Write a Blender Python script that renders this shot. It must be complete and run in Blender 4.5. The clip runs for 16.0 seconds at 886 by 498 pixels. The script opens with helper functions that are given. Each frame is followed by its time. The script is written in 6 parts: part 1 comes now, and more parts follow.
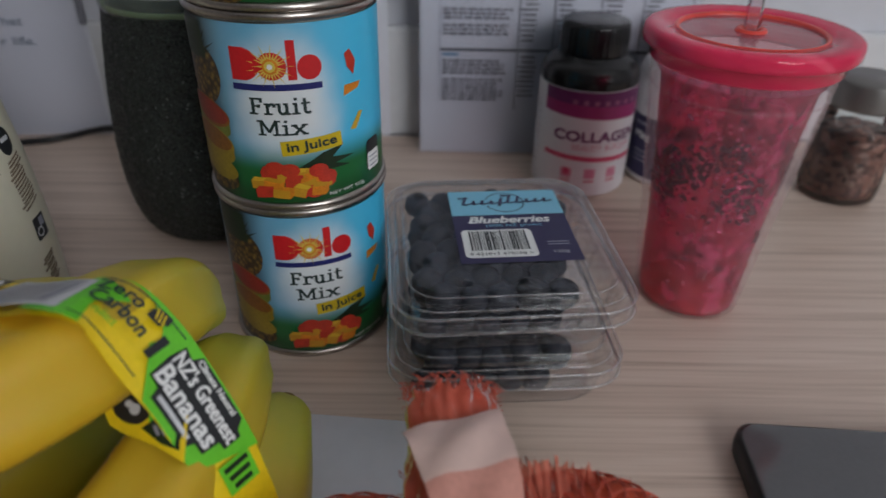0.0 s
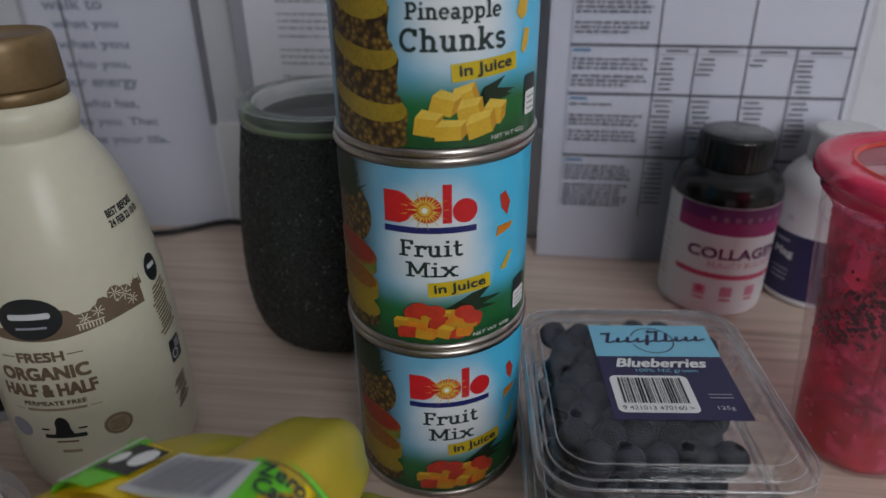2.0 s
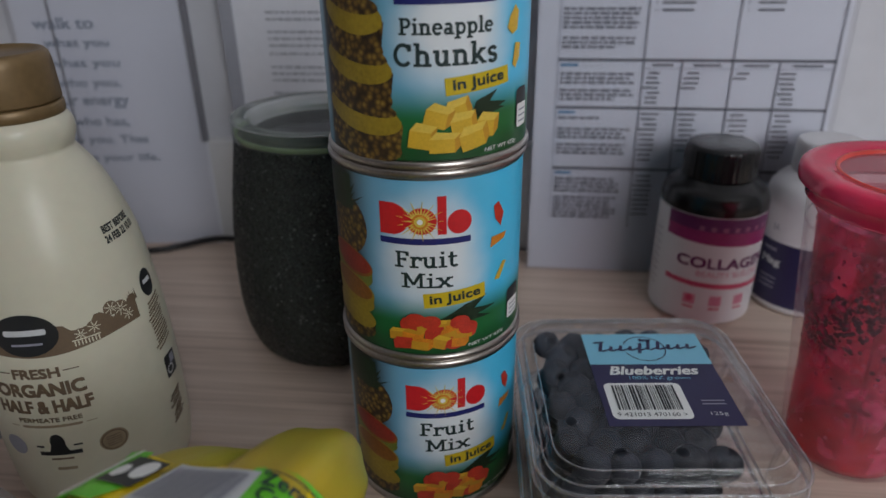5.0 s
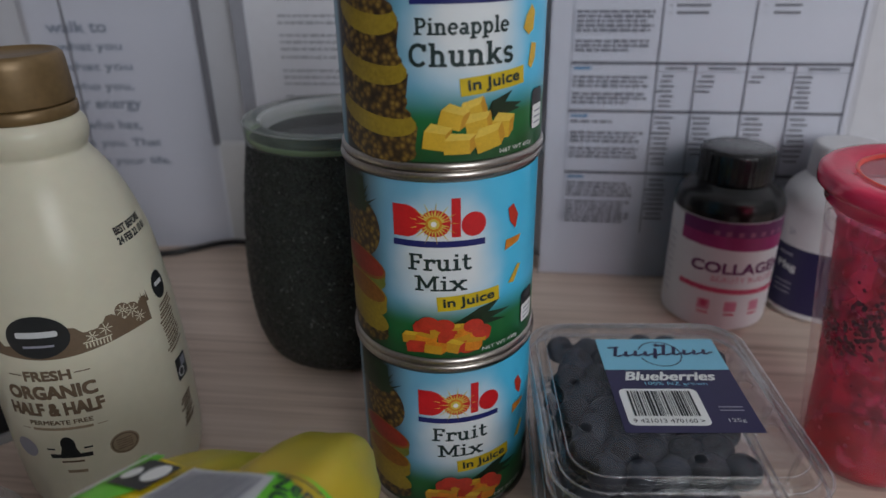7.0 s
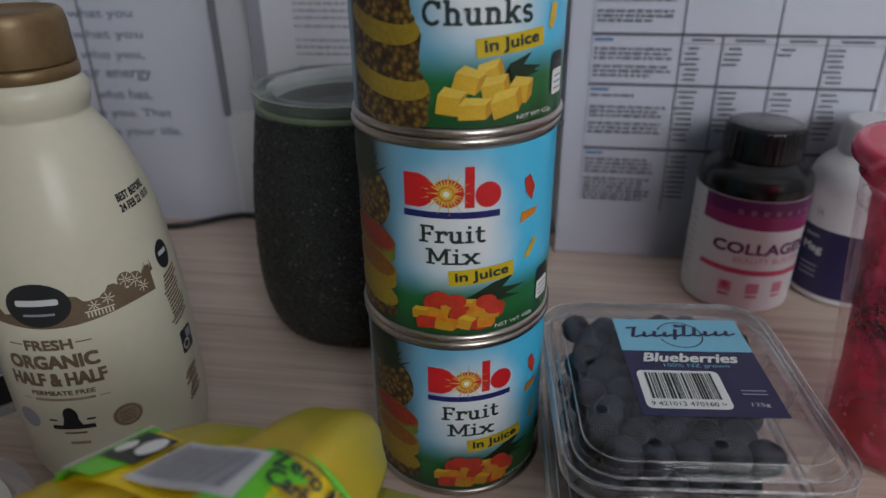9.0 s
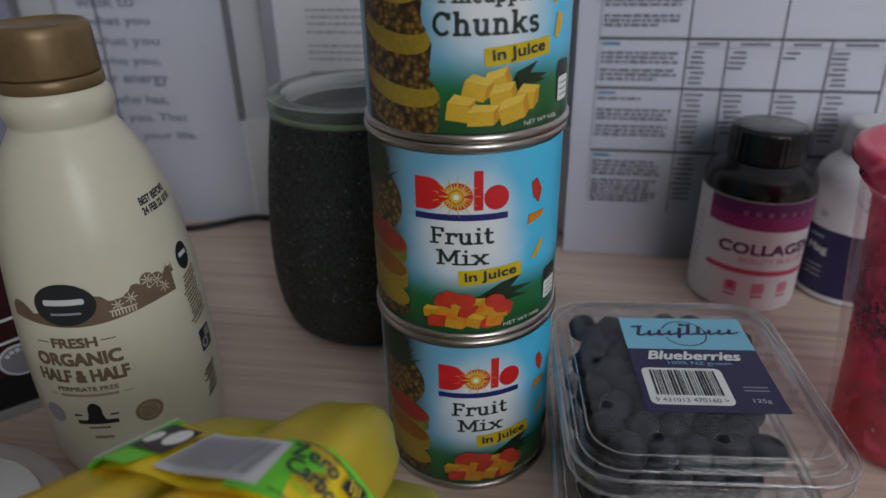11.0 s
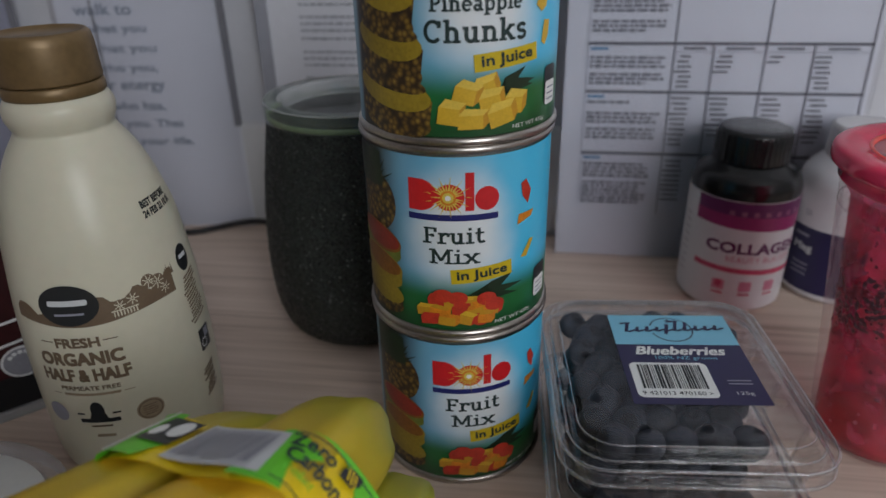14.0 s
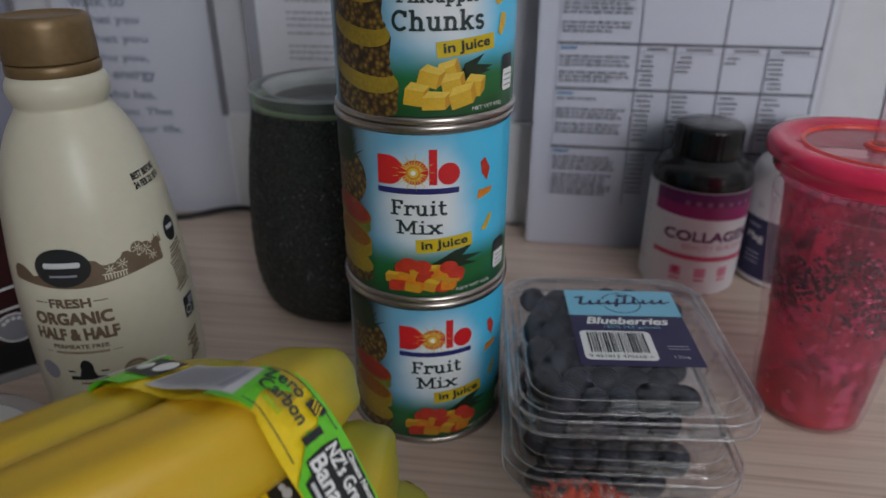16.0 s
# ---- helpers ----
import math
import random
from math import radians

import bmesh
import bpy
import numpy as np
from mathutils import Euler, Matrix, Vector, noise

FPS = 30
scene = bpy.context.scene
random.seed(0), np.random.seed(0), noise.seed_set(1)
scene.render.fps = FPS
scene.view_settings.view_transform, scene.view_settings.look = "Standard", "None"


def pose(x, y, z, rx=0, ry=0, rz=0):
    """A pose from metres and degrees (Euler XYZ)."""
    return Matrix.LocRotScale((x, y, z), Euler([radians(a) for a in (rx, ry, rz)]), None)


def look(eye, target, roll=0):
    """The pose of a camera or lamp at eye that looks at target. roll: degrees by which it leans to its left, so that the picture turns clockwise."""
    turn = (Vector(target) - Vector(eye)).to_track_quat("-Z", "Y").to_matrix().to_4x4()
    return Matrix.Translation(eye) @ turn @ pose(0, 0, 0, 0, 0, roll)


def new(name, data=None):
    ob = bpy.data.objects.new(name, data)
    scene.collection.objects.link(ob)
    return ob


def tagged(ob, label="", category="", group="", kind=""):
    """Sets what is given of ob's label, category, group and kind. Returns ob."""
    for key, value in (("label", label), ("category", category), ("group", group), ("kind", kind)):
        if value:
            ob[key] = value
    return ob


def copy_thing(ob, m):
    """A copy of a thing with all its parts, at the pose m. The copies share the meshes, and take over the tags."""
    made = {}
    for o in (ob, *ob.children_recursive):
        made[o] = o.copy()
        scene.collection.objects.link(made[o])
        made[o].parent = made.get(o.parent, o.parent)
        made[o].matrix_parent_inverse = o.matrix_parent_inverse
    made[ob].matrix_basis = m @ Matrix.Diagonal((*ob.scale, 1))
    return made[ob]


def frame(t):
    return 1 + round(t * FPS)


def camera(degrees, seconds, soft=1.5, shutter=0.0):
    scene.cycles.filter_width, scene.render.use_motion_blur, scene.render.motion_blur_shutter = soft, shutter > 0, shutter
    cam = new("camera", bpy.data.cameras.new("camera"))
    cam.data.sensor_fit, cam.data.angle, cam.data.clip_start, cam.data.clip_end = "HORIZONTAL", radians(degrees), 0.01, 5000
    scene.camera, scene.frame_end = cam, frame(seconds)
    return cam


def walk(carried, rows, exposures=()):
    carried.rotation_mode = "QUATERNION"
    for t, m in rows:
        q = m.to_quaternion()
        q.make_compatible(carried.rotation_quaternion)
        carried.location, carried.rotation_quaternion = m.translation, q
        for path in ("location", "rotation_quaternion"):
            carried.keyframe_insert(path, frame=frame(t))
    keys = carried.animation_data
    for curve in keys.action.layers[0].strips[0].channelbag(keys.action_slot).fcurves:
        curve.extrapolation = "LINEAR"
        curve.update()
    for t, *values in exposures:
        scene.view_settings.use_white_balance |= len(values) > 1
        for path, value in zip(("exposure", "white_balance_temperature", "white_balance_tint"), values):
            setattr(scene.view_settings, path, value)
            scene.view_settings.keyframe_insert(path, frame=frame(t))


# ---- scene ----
cam = camera(66.3, 16.0, soft=1.5, shutter=0.5)
PATH = [
    (0, (0.00175, 0.00938, 0.23321), (0.00394, 0.26183, 0.07115), 1.03),
    (0.5, (0.00469, 0.02527, 0.22885), (-0.00822, 0.27713, 0.06638), -1.18),
    (1, (-0.00855, 0.03564, 0.23952), (-0.02195, 0.29008, 0.08114), -0.63),
    (1.5, (-0.02923, 0.04357, 0.24861), (-0.05438, 0.30368, 0.10126), -0.41),
    (2, (-0.03069, 0.04134, 0.25353), (-0.06238, 0.30535, 0.11462), -0.57),
    (2.5, (-0.03055, 0.04100, 0.25286), (-0.06011, 0.30679, 0.11692), -0.58),
    (3, (-0.03091, 0.03849, 0.25324), (-0.05802, 0.30441, 0.11704), -0.61),
    (3.5, (-0.03134, 0.03772, 0.25350), (-0.05779, 0.30450, 0.11885), -0.61),
    (4, (-0.03192, 0.03682, 0.25350), (-0.05765, 0.30367, 0.11885), -0.61),
    (6.5, (-0.03406, 0.03820, 0.25213), (-0.06425, 0.30735, 0.12311), -1.01),
    (7, (-0.03501, 0.03894, 0.25106), (-0.06582, 0.30740, 0.12074), -0.94),
    (7.5, (-0.03592, 0.04018, 0.25044), (-0.06789, 0.30867, 0.12047), -1.03),
    (8, (-0.03532, 0.04200, 0.24620), (-0.06916, 0.30967, 0.11503), -1.10),
    (8.5, (-0.03458, 0.04590, 0.24301), (-0.06980, 0.31114, 0.10735), -0.85),
    (9, (-0.03524, 0.04758, 0.24304), (-0.07207, 0.31151, 0.10526), -0.69),
    (11.5, (-0.03408, 0.03728, 0.24789), (-0.07546, 0.30090, 0.11081), -1.26),
    (12, (-0.03550, 0.03600, 0.24794), (-0.07640, 0.29990, 0.11125), -1.21),
    (12.5, (-0.03588, 0.03384, 0.24889), (-0.07792, 0.29769, 0.11244), -1.29),
    (13, (-0.03478, 0.03032, 0.25083), (-0.07545, 0.29444, 0.11449), -1.31),
    (13.5, (-0.03398, 0.03056, 0.25190), (-0.07407, 0.29500, 0.11602), -1.31),
    (14, (-0.03188, 0.03091, 0.24960), (-0.07102, 0.29561, 0.11395), -1.42),
    (14.5, (-0.03186, 0.03152, 0.24757), (-0.06954, 0.29645, 0.11194), -1.19),
    (15, (-0.02955, 0.03060, 0.24861), (-0.06697, 0.29477, 0.11145), -1.01),
    (15.5, (-0.02747, 0.02618, 0.24839), (-0.06283, 0.29046, 0.11089), -0.59),
    (16, (-0.01789, 0.00228, 0.24840), (-0.05194, 0.26863, 0.11464), 0.03),
]
cam.data.dof.use_dof, cam.data.dof.focus_distance, cam.data.dof.aperture_fstop = True, 0.275, 8.0
walk(cam, [(t, look(eye, target, roll)) for t, eye, target, roll in PATH])

# ---- light ----
EXPOSURE = 0.0
scene.view_settings.exposure = EXPOSURE
world = bpy.data.worlds.new("sky")
scene.world = world
world.use_nodes = True
wn = world.node_tree
sky = wn.nodes.new("ShaderNodeTexSky")
sky.sky_type, sky.sun_disc = "NISHITA", False
sky.sun_elevation, sky.sun_rotation = radians(35), radians(150)
wn.nodes["Background"].inputs["Strength"].default_value = 0.08
wn.links.new(sky.outputs[0], wn.nodes["Background"].inputs["Color"])

# room round the table: the window is in the wall behind the camera, over its right shoulder
X0, X1, Y0, Y1, ZF, ZC = -1.5, 2.1, -1.5, 0.565, -0.75, 1.65
WX0, WX1, WZ0, WZ1 = 0.55, 1.65, 0.45, 1.60


def area(name, size_x, size_y, power, colour, m):
    lamp = bpy.data.lights.new(name, "AREA")
    lamp.shape, lamp.size, lamp.size_y, lamp.energy, lamp.color = "RECTANGLE", size_x, size_y, power, colour
    ob = new(name, lamp)
    ob.matrix_world = m
    return ob


area("window_daylight", WX1 - WX0, WZ1 - WZ0, 23.3, (0.895, 0.935, 0.99),
     pose((WX0 + WX1) / 2, Y0 - 0.02, (WZ0 + WZ1) / 2, 90, 0, 0))


# ---- materials ----
def mat(name, colour, rough=0.5, metal=0.0, var=0.12, scale=60.0, bump=0.0, bump_scale=400.0, coat=0.0, spec=0.5, sheen=0.0, sub=0.0):
    """A surface whose colour varies at two scales, with fine relief."""
    m = bpy.data.materials.new(name)
    m.use_nodes = True
    t, b = m.node_tree, m.node_tree.nodes["Principled BSDF"]
    b.inputs["Roughness"].default_value, b.inputs["Metallic"].default_value = rough, metal
    b.inputs["Coat Weight"].default_value, b.inputs["Specular IOR Level"].default_value = coat, spec
    b.inputs["Coat Roughness"].default_value = 0.15
    b.inputs["Base Color"].default_value = (*colour, 1)
    if sub:
        b.inputs["Subsurface Weight"].default_value, b.inputs["Subsurface Scale"].default_value = sub, 0.004
    co = t.nodes.new("ShaderNodeTexCoord")
    if var:
        n1, n2 = t.nodes.new("ShaderNodeTexNoise"), t.nodes.new("ShaderNodeTexNoise")
        n1.inputs["Scale"].default_value, n2.inputs["Scale"].default_value = scale, scale * 9
        n1.inputs["Detail"].default_value = 4
        add, mr, hsv = t.nodes.new("ShaderNodeMath"), t.nodes.new("ShaderNodeMapRange"), t.nodes.new("ShaderNodeHueSaturation")
        t.links.new(co.outputs["Object"], n1.inputs["Vector"])
        t.links.new(co.outputs["Object"], n2.inputs["Vector"])
        t.links.new(n1.outputs["Fac"], add.inputs[0])
        t.links.new(n2.outputs["Fac"], add.inputs[1])
        mr.inputs["From Min"].default_value, mr.inputs["From Max"].default_value = 0.6, 1.4
        mr.inputs["To Min"].default_value, mr.inputs["To Max"].default_value = 1 - var, 1 + var
        t.links.new(add.outputs[0], mr.inputs["Value"])
        t.links.new(mr.outputs[0], hsv.inputs["Value"])
        hsv.inputs["Color"].default_value = (*colour, 1)
        t.links.new(hsv.outputs[0], b.inputs["Base Color"])
    if bump:
        n3, bp = t.nodes.new("ShaderNodeTexNoise"), t.nodes.new("ShaderNodeBump")
        n3.inputs["Scale"].default_value = bump_scale
        t.links.new(co.outputs["Object"], n3.inputs["Vector"])
        t.links.new(n3.outputs["Fac"], bp.inputs["Height"])
        bp.inputs["Strength"].default_value, bp.inputs["Distance"].default_value = bump, 0.001
        t.links.new(bp.outputs[0], b.inputs["Normal"])
    return m


def clear(name, tint=(0.95, 0.96, 0.97), gloss=0.05, body=0.0, body_colour=(0.9, 0.9, 0.9), ior=1.45, blotch=0.0, ripple=0.25, dark=None, most=1.0):
    """Thin clear plastic: see-through, glossy by the angle, with a little milky body."""
    m = bpy.data.materials.new(name)
    m.use_nodes = True
    t = m.node_tree
    t.nodes.remove(t.nodes["Principled BSDF"])
    tr, gl, mix, fr = (t.nodes.new("ShaderNode" + k) for k in ("BsdfTransparent", "BsdfGlossy", "MixShader", "Fresnel"))
    tr.inputs["Color"].default_value = (*tint, 1)
    gl.inputs["Roughness"].default_value = gloss
    fr.inputs["IOR"].default_value = ior
    n, bp, co = t.nodes.new("ShaderNodeTexNoise"), t.nodes.new("ShaderNodeBump"), t.nodes.new("ShaderNodeTexCoord")
    n.inputs["Scale"].default_value = 90
    bp.inputs["Strength"].default_value, bp.inputs["Distance"].default_value = ripple, 0.002
    t.links.new(co.outputs["Object"], n.inputs["Vector"])
    t.links.new(n.outputs["Fac"], bp.inputs["Height"])
    t.links.new(bp.outputs[0], gl.inputs["Normal"])
    t.links.new(bp.outputs[0], fr.inputs["Normal"])
    base = tr.outputs[0]
    if body:
        d, mx = t.nodes.new("ShaderNodeBsdfDiffuse"), t.nodes.new("ShaderNodeMixShader")
        d.inputs["Color"].default_value = (*body_colour, 1)
        mx.inputs[0].default_value = body
        if blotch:
            n2, mr = t.nodes.new("ShaderNodeTexNoise"), t.nodes.new("ShaderNodeMapRange")
            n2.inputs["Scale"].default_value, n2.inputs["Detail"].default_value = 45, 6
            mr.inputs["From Min"].default_value, mr.inputs["From Max"].default_value = 0.3, 0.7
            mr.inputs["To Min"].default_value, mr.inputs["To Max"].default_value = body - blotch, body + blotch
            t.links.new(co.outputs["Object"], n2.inputs["Vector"])
            t.links.new(n2.outputs["Fac"], mr.inputs["Value"])
            t.links.new(mr.outputs[0], mx.inputs[0])
            if dark:
                n3 = t.nodes.new("ShaderNodeTexNoise")
                n3.inputs["Scale"].default_value, n3.inputs["Detail"].default_value = 110, 5
                t.links.new(co.outputs["Object"], n3.inputs["Vector"])
                t.links.new(ramp(t, [(0.42, dark), (0.55, body_colour), (0.74, tuple(min(1, c * 1.1 + 0.10) for c in body_colour))], n3.outputs["Fac"]), d.inputs["Color"])
        t.links.new(base, mx.inputs[1])
        t.links.new(d.outputs[0], mx.inputs[2])
        base = mx.outputs[0]
    cap = t.nodes.new("ShaderNodeMath")
    cap.operation = "MINIMUM"
    cap.inputs[1].default_value = most
    t.links.new(fr.outputs[0], cap.inputs[0])
    t.links.new(cap.outputs[0], mix.inputs[0])
    t.links.new(base, mix.inputs[1])
    t.links.new(gl.outputs[0], mix.inputs[2])
    t.links.new(mix.outputs[0], t.nodes["Material Output"].inputs["Surface"])
    return m


def ramp(t, stops, fac):
    r = t.nodes.new("ShaderNodeValToRGB")
    while len(r.color_ramp.elements) < len(stops):
        r.color_ramp.elements.new(0.5)
    for e, (p, c) in zip(r.color_ramp.elements, stops):
        e.position, e.color = p, (*c, 1)
    t.links.new(fac, r.inputs[0])
    return r.outputs[0]


def wood_table():
    """Pale ash-look laminate, grain along x."""
    m = mat("pale_wood_laminate", (0.5, 0.4, 0.31), 0.42, var=0, bump=0.08, bump_scale=900)
    t, b = m.node_tree, m.node_tree.nodes["Principled BSDF"]
    co = t.nodes.new("ShaderNodeTexCoord")
    mp = t.nodes.new("ShaderNodeMapping")
    mp.inputs["Scale"].default_value = (3.0, 120.0, 1.0)
    mp.inputs["Rotation"].default_value = (0, 0, radians(-3))
    n1 = t.nodes.new("ShaderNodeTexNoise")
    n1.inputs["Scale"].default_value, n1.inputs["Detail"].default_value, n1.inputs["Distortion"].default_value = 1.4, 6, 0.6
    mp2 = t.nodes.new("ShaderNodeMapping")
    mp2.inputs["Scale"].default_value = (14.0, 420.0, 1.0)
    n2 = t.nodes.new("ShaderNodeTexNoise")
    n2.inputs["Scale"].default_value, n2.inputs["Detail"].default_value = 1.0, 3
    for a in (mp, mp2):
        t.links.new(co.outputs["Object"], a.inputs["Vector"])
    t.links.new(mp.outputs[0], n1.inputs["Vector"])
    t.links.new(mp2.outputs[0], n2.inputs["Vector"])
    mx = t.nodes.new("ShaderNodeMath")
    mx.operation = "MULTIPLY_ADD"
    mx.inputs[1].default_value = 0.42
    t.links.new(n2.outputs["Fac"], mx.inputs[0])
    t.links.new(n1.outputs["Fac"], mx.inputs[2])
    col = ramp(t, [(0.46, (0.45, 0.335, 0.265)), (0.60, (0.575, 0.445, 0.36)), (0.74, (0.65, 0.515, 0.425)), (0.94, (0.715, 0.585, 0.495))], mx.outputs[0])
    t.links.new(col, b.inputs["Base Color"])
    return m


def can_label(name, left, right, low, glow):
    """Printed can label: sky blue, a white glow behind the words and a green foot. UV is metres along and up the label."""
    m = mat(name, (0.3, 0.6, 0.8), 0.32, var=0, coat=0.25)
    t, b = m.node_tree, m.node_tree.nodes["Principled BSDF"]
    uv = t.nodes.new("ShaderNodeUVMap")
    sp = t.nodes.new("ShaderNodeSeparateXYZ")
    t.links.new(uv.outputs[0], sp.inputs[0])

    def rng(src, a, c, lo=0.0, hi=1.0):
        r = t.nodes.new("ShaderNodeMapRange")
        r.interpolation_type = "SMOOTHSTEP"
        for k, v in zip(("From Min", "From Max", "To Min", "To Max"), (a, c, lo, hi)):
            r.inputs[k].default_value = v
        t.links.new(src, r.inputs["Value"])
        return r.outputs[0]

    def mixc(fac, c1, c2):
        x = t.nodes.new("ShaderNodeMix")
        x.data_type = "RGBA"
        t.links.new(fac, x.inputs[0])
        for k, c in ((6, c1), (7, c2)):
            if isinstance(c, tuple):
                x.inputs[k].default_value = (*c, 1)
            else:
                t.links.new(c, x.inputs[k])
        return x.outputs[2]

    mp = t.nodes.new("ShaderNodeMapping")
    mp.inputs["Location"].default_value = (-glow[0] / glow[2], -glow[1] / glow[3], 0)
    mp.inputs["Scale"].default_value = (1 / glow[2], 1 / glow[3], 1)
    t.links.new(uv.outputs[0], mp.inputs["Vector"])
    ln = t.nodes.new("ShaderNodeVectorMath")
    ln.operation = "LENGTH"
    t.links.new(mp.outputs[0], ln.inputs[0])
    nz = t.nodes.new("ShaderNodeTexNoise")
    nz.inputs["Scale"].default_value = 45
    t.links.new(uv.outputs[0], nz.inputs["Vector"])
    ad = t.nodes.new("ShaderNodeMath")
    ad.operation = "MULTIPLY_ADD"
    ad.inputs[1].default_value = 0.5
    t.links.new(nz.outputs["Fac"], ad.inputs[0])
    t.links.new(ln.outputs["Value"], ad.inputs[2])
    blue = mixc(rng(sp.outputs[0], -0.03, 0.05), left, right)
    c = mixc(rng(ad.outputs[0], 0.55, 1.35), (0.76, 0.80, 0.82), blue)
    c = mixc(rng(sp.outputs[1], 0.033, 0.018), c, low)
    c = mixc(rng(sp.outputs[1], 0.016, 0.004), c, (0.01, 0.075, 0.02))
    c = mixc(rng(sp.outputs[0], -0.016, -0.034), c, (0.012, 0.018, 0.012))
    c = mixc(rng(sp.outputs[0], -0.0490, -0.0540), c, left)
    t.links.new(c, b.inputs["Base Color"])
    return m


def pineapple_skin():
    m = mat("printed_pineapple_skin", (0.3, 0.16, 0.03), 0.35, var=0)
    t, b = m.node_tree, m.node_tree.nodes["Principled BSDF"]
    co, v = t.nodes.new("ShaderNodeTexCoord"), t.nodes.new("ShaderNodeTexVoronoi")
    v.inputs["Scale"].default_value = 400
    t.links.new(co.outputs["Object"], v.inputs["Vector"])
    col = ramp(t, [(0.0, (0.34, 0.23, 0.045)), (0.32, (0.17, 0.10, 0.02)), (0.6, (0.05, 0.028, 0.012)), (0.9, (0.02, 0.012, 0.008))], v.outputs["Distance"])
    t.links.new(col, b.inputs["Base Color"])
    return m


def speckled(name, base, specks, scale, share, rough=0.4, bump=0.0):
    m = mat(name, base, rough, var=0, bump=bump, bump_scale=scale * 1.3)
    t, b = m.node_tree, m.node_tree.nodes["Principled BSDF"]
    co, v, w = t.nodes.new("ShaderNodeTexCoord"), t.nodes.new("ShaderNodeTexVoronoi"), t.nodes.new("ShaderNodeTexNoise")
    v.inputs["Scale"].default_value, w.inputs["Scale"].default_value = scale, 30
    t.links.new(co.outputs["Object"], v.inputs["Vector"])
    t.links.new(co.outputs["Object"], w.inputs["Vector"])
    sp = t.nodes.new("ShaderNodeSeparateXYZ")
    t.links.new(v.outputs["Color"], sp.inputs[0])
    a = tuple(x * 0.3 for x in base)
    col = ramp(t, [(0.0, a), (0.45, base), (share, tuple(x * 2.4 for x in base)), (min(share + 0.01, 1), specks)], sp.outputs[0])
    t.links.new(col, b.inputs["Base Color"])
    rr = t.nodes.new("ShaderNodeMapRange")
    rr.inputs["To Min"].default_value, rr.inputs["To Max"].default_value = 0.7, 0.2
    t.links.new(sp.outputs[1], rr.inputs["Value"])
    t.links.new(rr.outputs[0], b.inputs["Roughness"])
    return m


def banana_skin():
    m = mat("banana_skin", (0.62, 0.44, 0.03), 0.42, var=0, bump=0.12, bump_scale=120, sub=0.08)
    t, b = m.node_tree, m.node_tree.nodes["Principled BSDF"]
    at = t.nodes.new("ShaderNodeUVMap")
    sp = t.nodes.new("ShaderNodeSeparateXYZ")
    t.links.new(at.outputs[0], sp.inputs[0])
    co, n, n2 = t.nodes.new("ShaderNodeTexCoord"), t.nodes.new("ShaderNodeTexNoise"), t.nodes.new("ShaderNodeTexNoise")
    n.inputs["Scale"].default_value, n.inputs["Detail"].default_value = 22, 4
    mp = t.nodes.new("ShaderNodeMapping")
    mp.inputs["Scale"].default_value = (9, 160, 1)
    n2.inputs["Scale"].default_value, n2.inputs["Detail"].default_value = 1, 3
    t.links.new(at.outputs[0], mp.inputs["Vector"])
    t.links.new(mp.outputs[0], n2.inputs["Vector"])
    t.links.new(co.outputs["Object"], n.inputs["Vector"])
    # along the fruit: yellow body, greener towards both ends
    ad = t.nodes.new("ShaderNodeMath")
    ad.operation = "MULTIPLY_ADD"
    ad.inputs[1].default_value = 0.3
    t.links.new(n.outputs["Fac"], ad.inputs[0])
    t.links.new(sp.outputs[0], ad.inputs[2])
    col = ramp(t, [(0.1, (0.24, 0.27, 0.035)), (0.32, (0.52, 0.37, 0.024)), (0.62, (0.66, 0.405, 0.020)), (0.86, (0.54, 0.41, 0.028)), (1.0, (0.40, 0.40, 0.040))], ad.outputs[0])
    spot = t.nodes.new("ShaderNodeMapRange")
    for k, v in zip(("From Min", "From Max", "To Min", "To Max"), (0.70, 0.78, 0, 0.7)):
        spot.inputs[k].default_value = v
    t.links.new(n2.outputs["Fac"], spot.inputs["Value"])
    mx = t.nodes.new("ShaderNodeMix")
    mx.data_type = "RGBA"
    mx.inputs[7].default_value = (0.12, 0.06, 0.02, 1)
    t.links.new(spot.outputs[0], mx.inputs[0])
    t.links.new(col, mx.inputs[6])
    t.links.new(mx.outputs[2], b.inputs["Base Color"])
    return m


def berry_skin():
    m = mat("blueberry_skin", (0.03, 0.04, 0.09), 0.6, var=0, bump=0.1, bump_scale=500)
    t, b = m.node_tree, m.node_tree.nodes["Principled BSDF"]
    co, n, oi = t.nodes.new("ShaderNodeTexCoord"), t.nodes.new("ShaderNodeTexNoise"), t.nodes.new("ShaderNodeObjectInfo")
    n.inputs["Scale"].default_value, n.inputs["Detail"].default_value = 140, 3
    ad = t.nodes.new("ShaderNodeMath")
    ad.operation = "MULTIPLY_ADD"
    ad.inputs[1].default_value = 0.35
    t.links.new(co.outputs["Object"], n.inputs["Vector"])
    t.links.new(oi.outputs["Random"], ad.inputs[0])
    t.links.new(n.outputs["Fac"], ad.inputs[2])
    col = ramp(t, [(0.3, (0.005, 0.005, 0.009)), (0.62, (0.006, 0.0075, 0.013)), (1.0, (0.028, 0.035, 0.055))], ad.outputs[0])
    t.links.new(col, b.inputs["Base Color"])
    return m


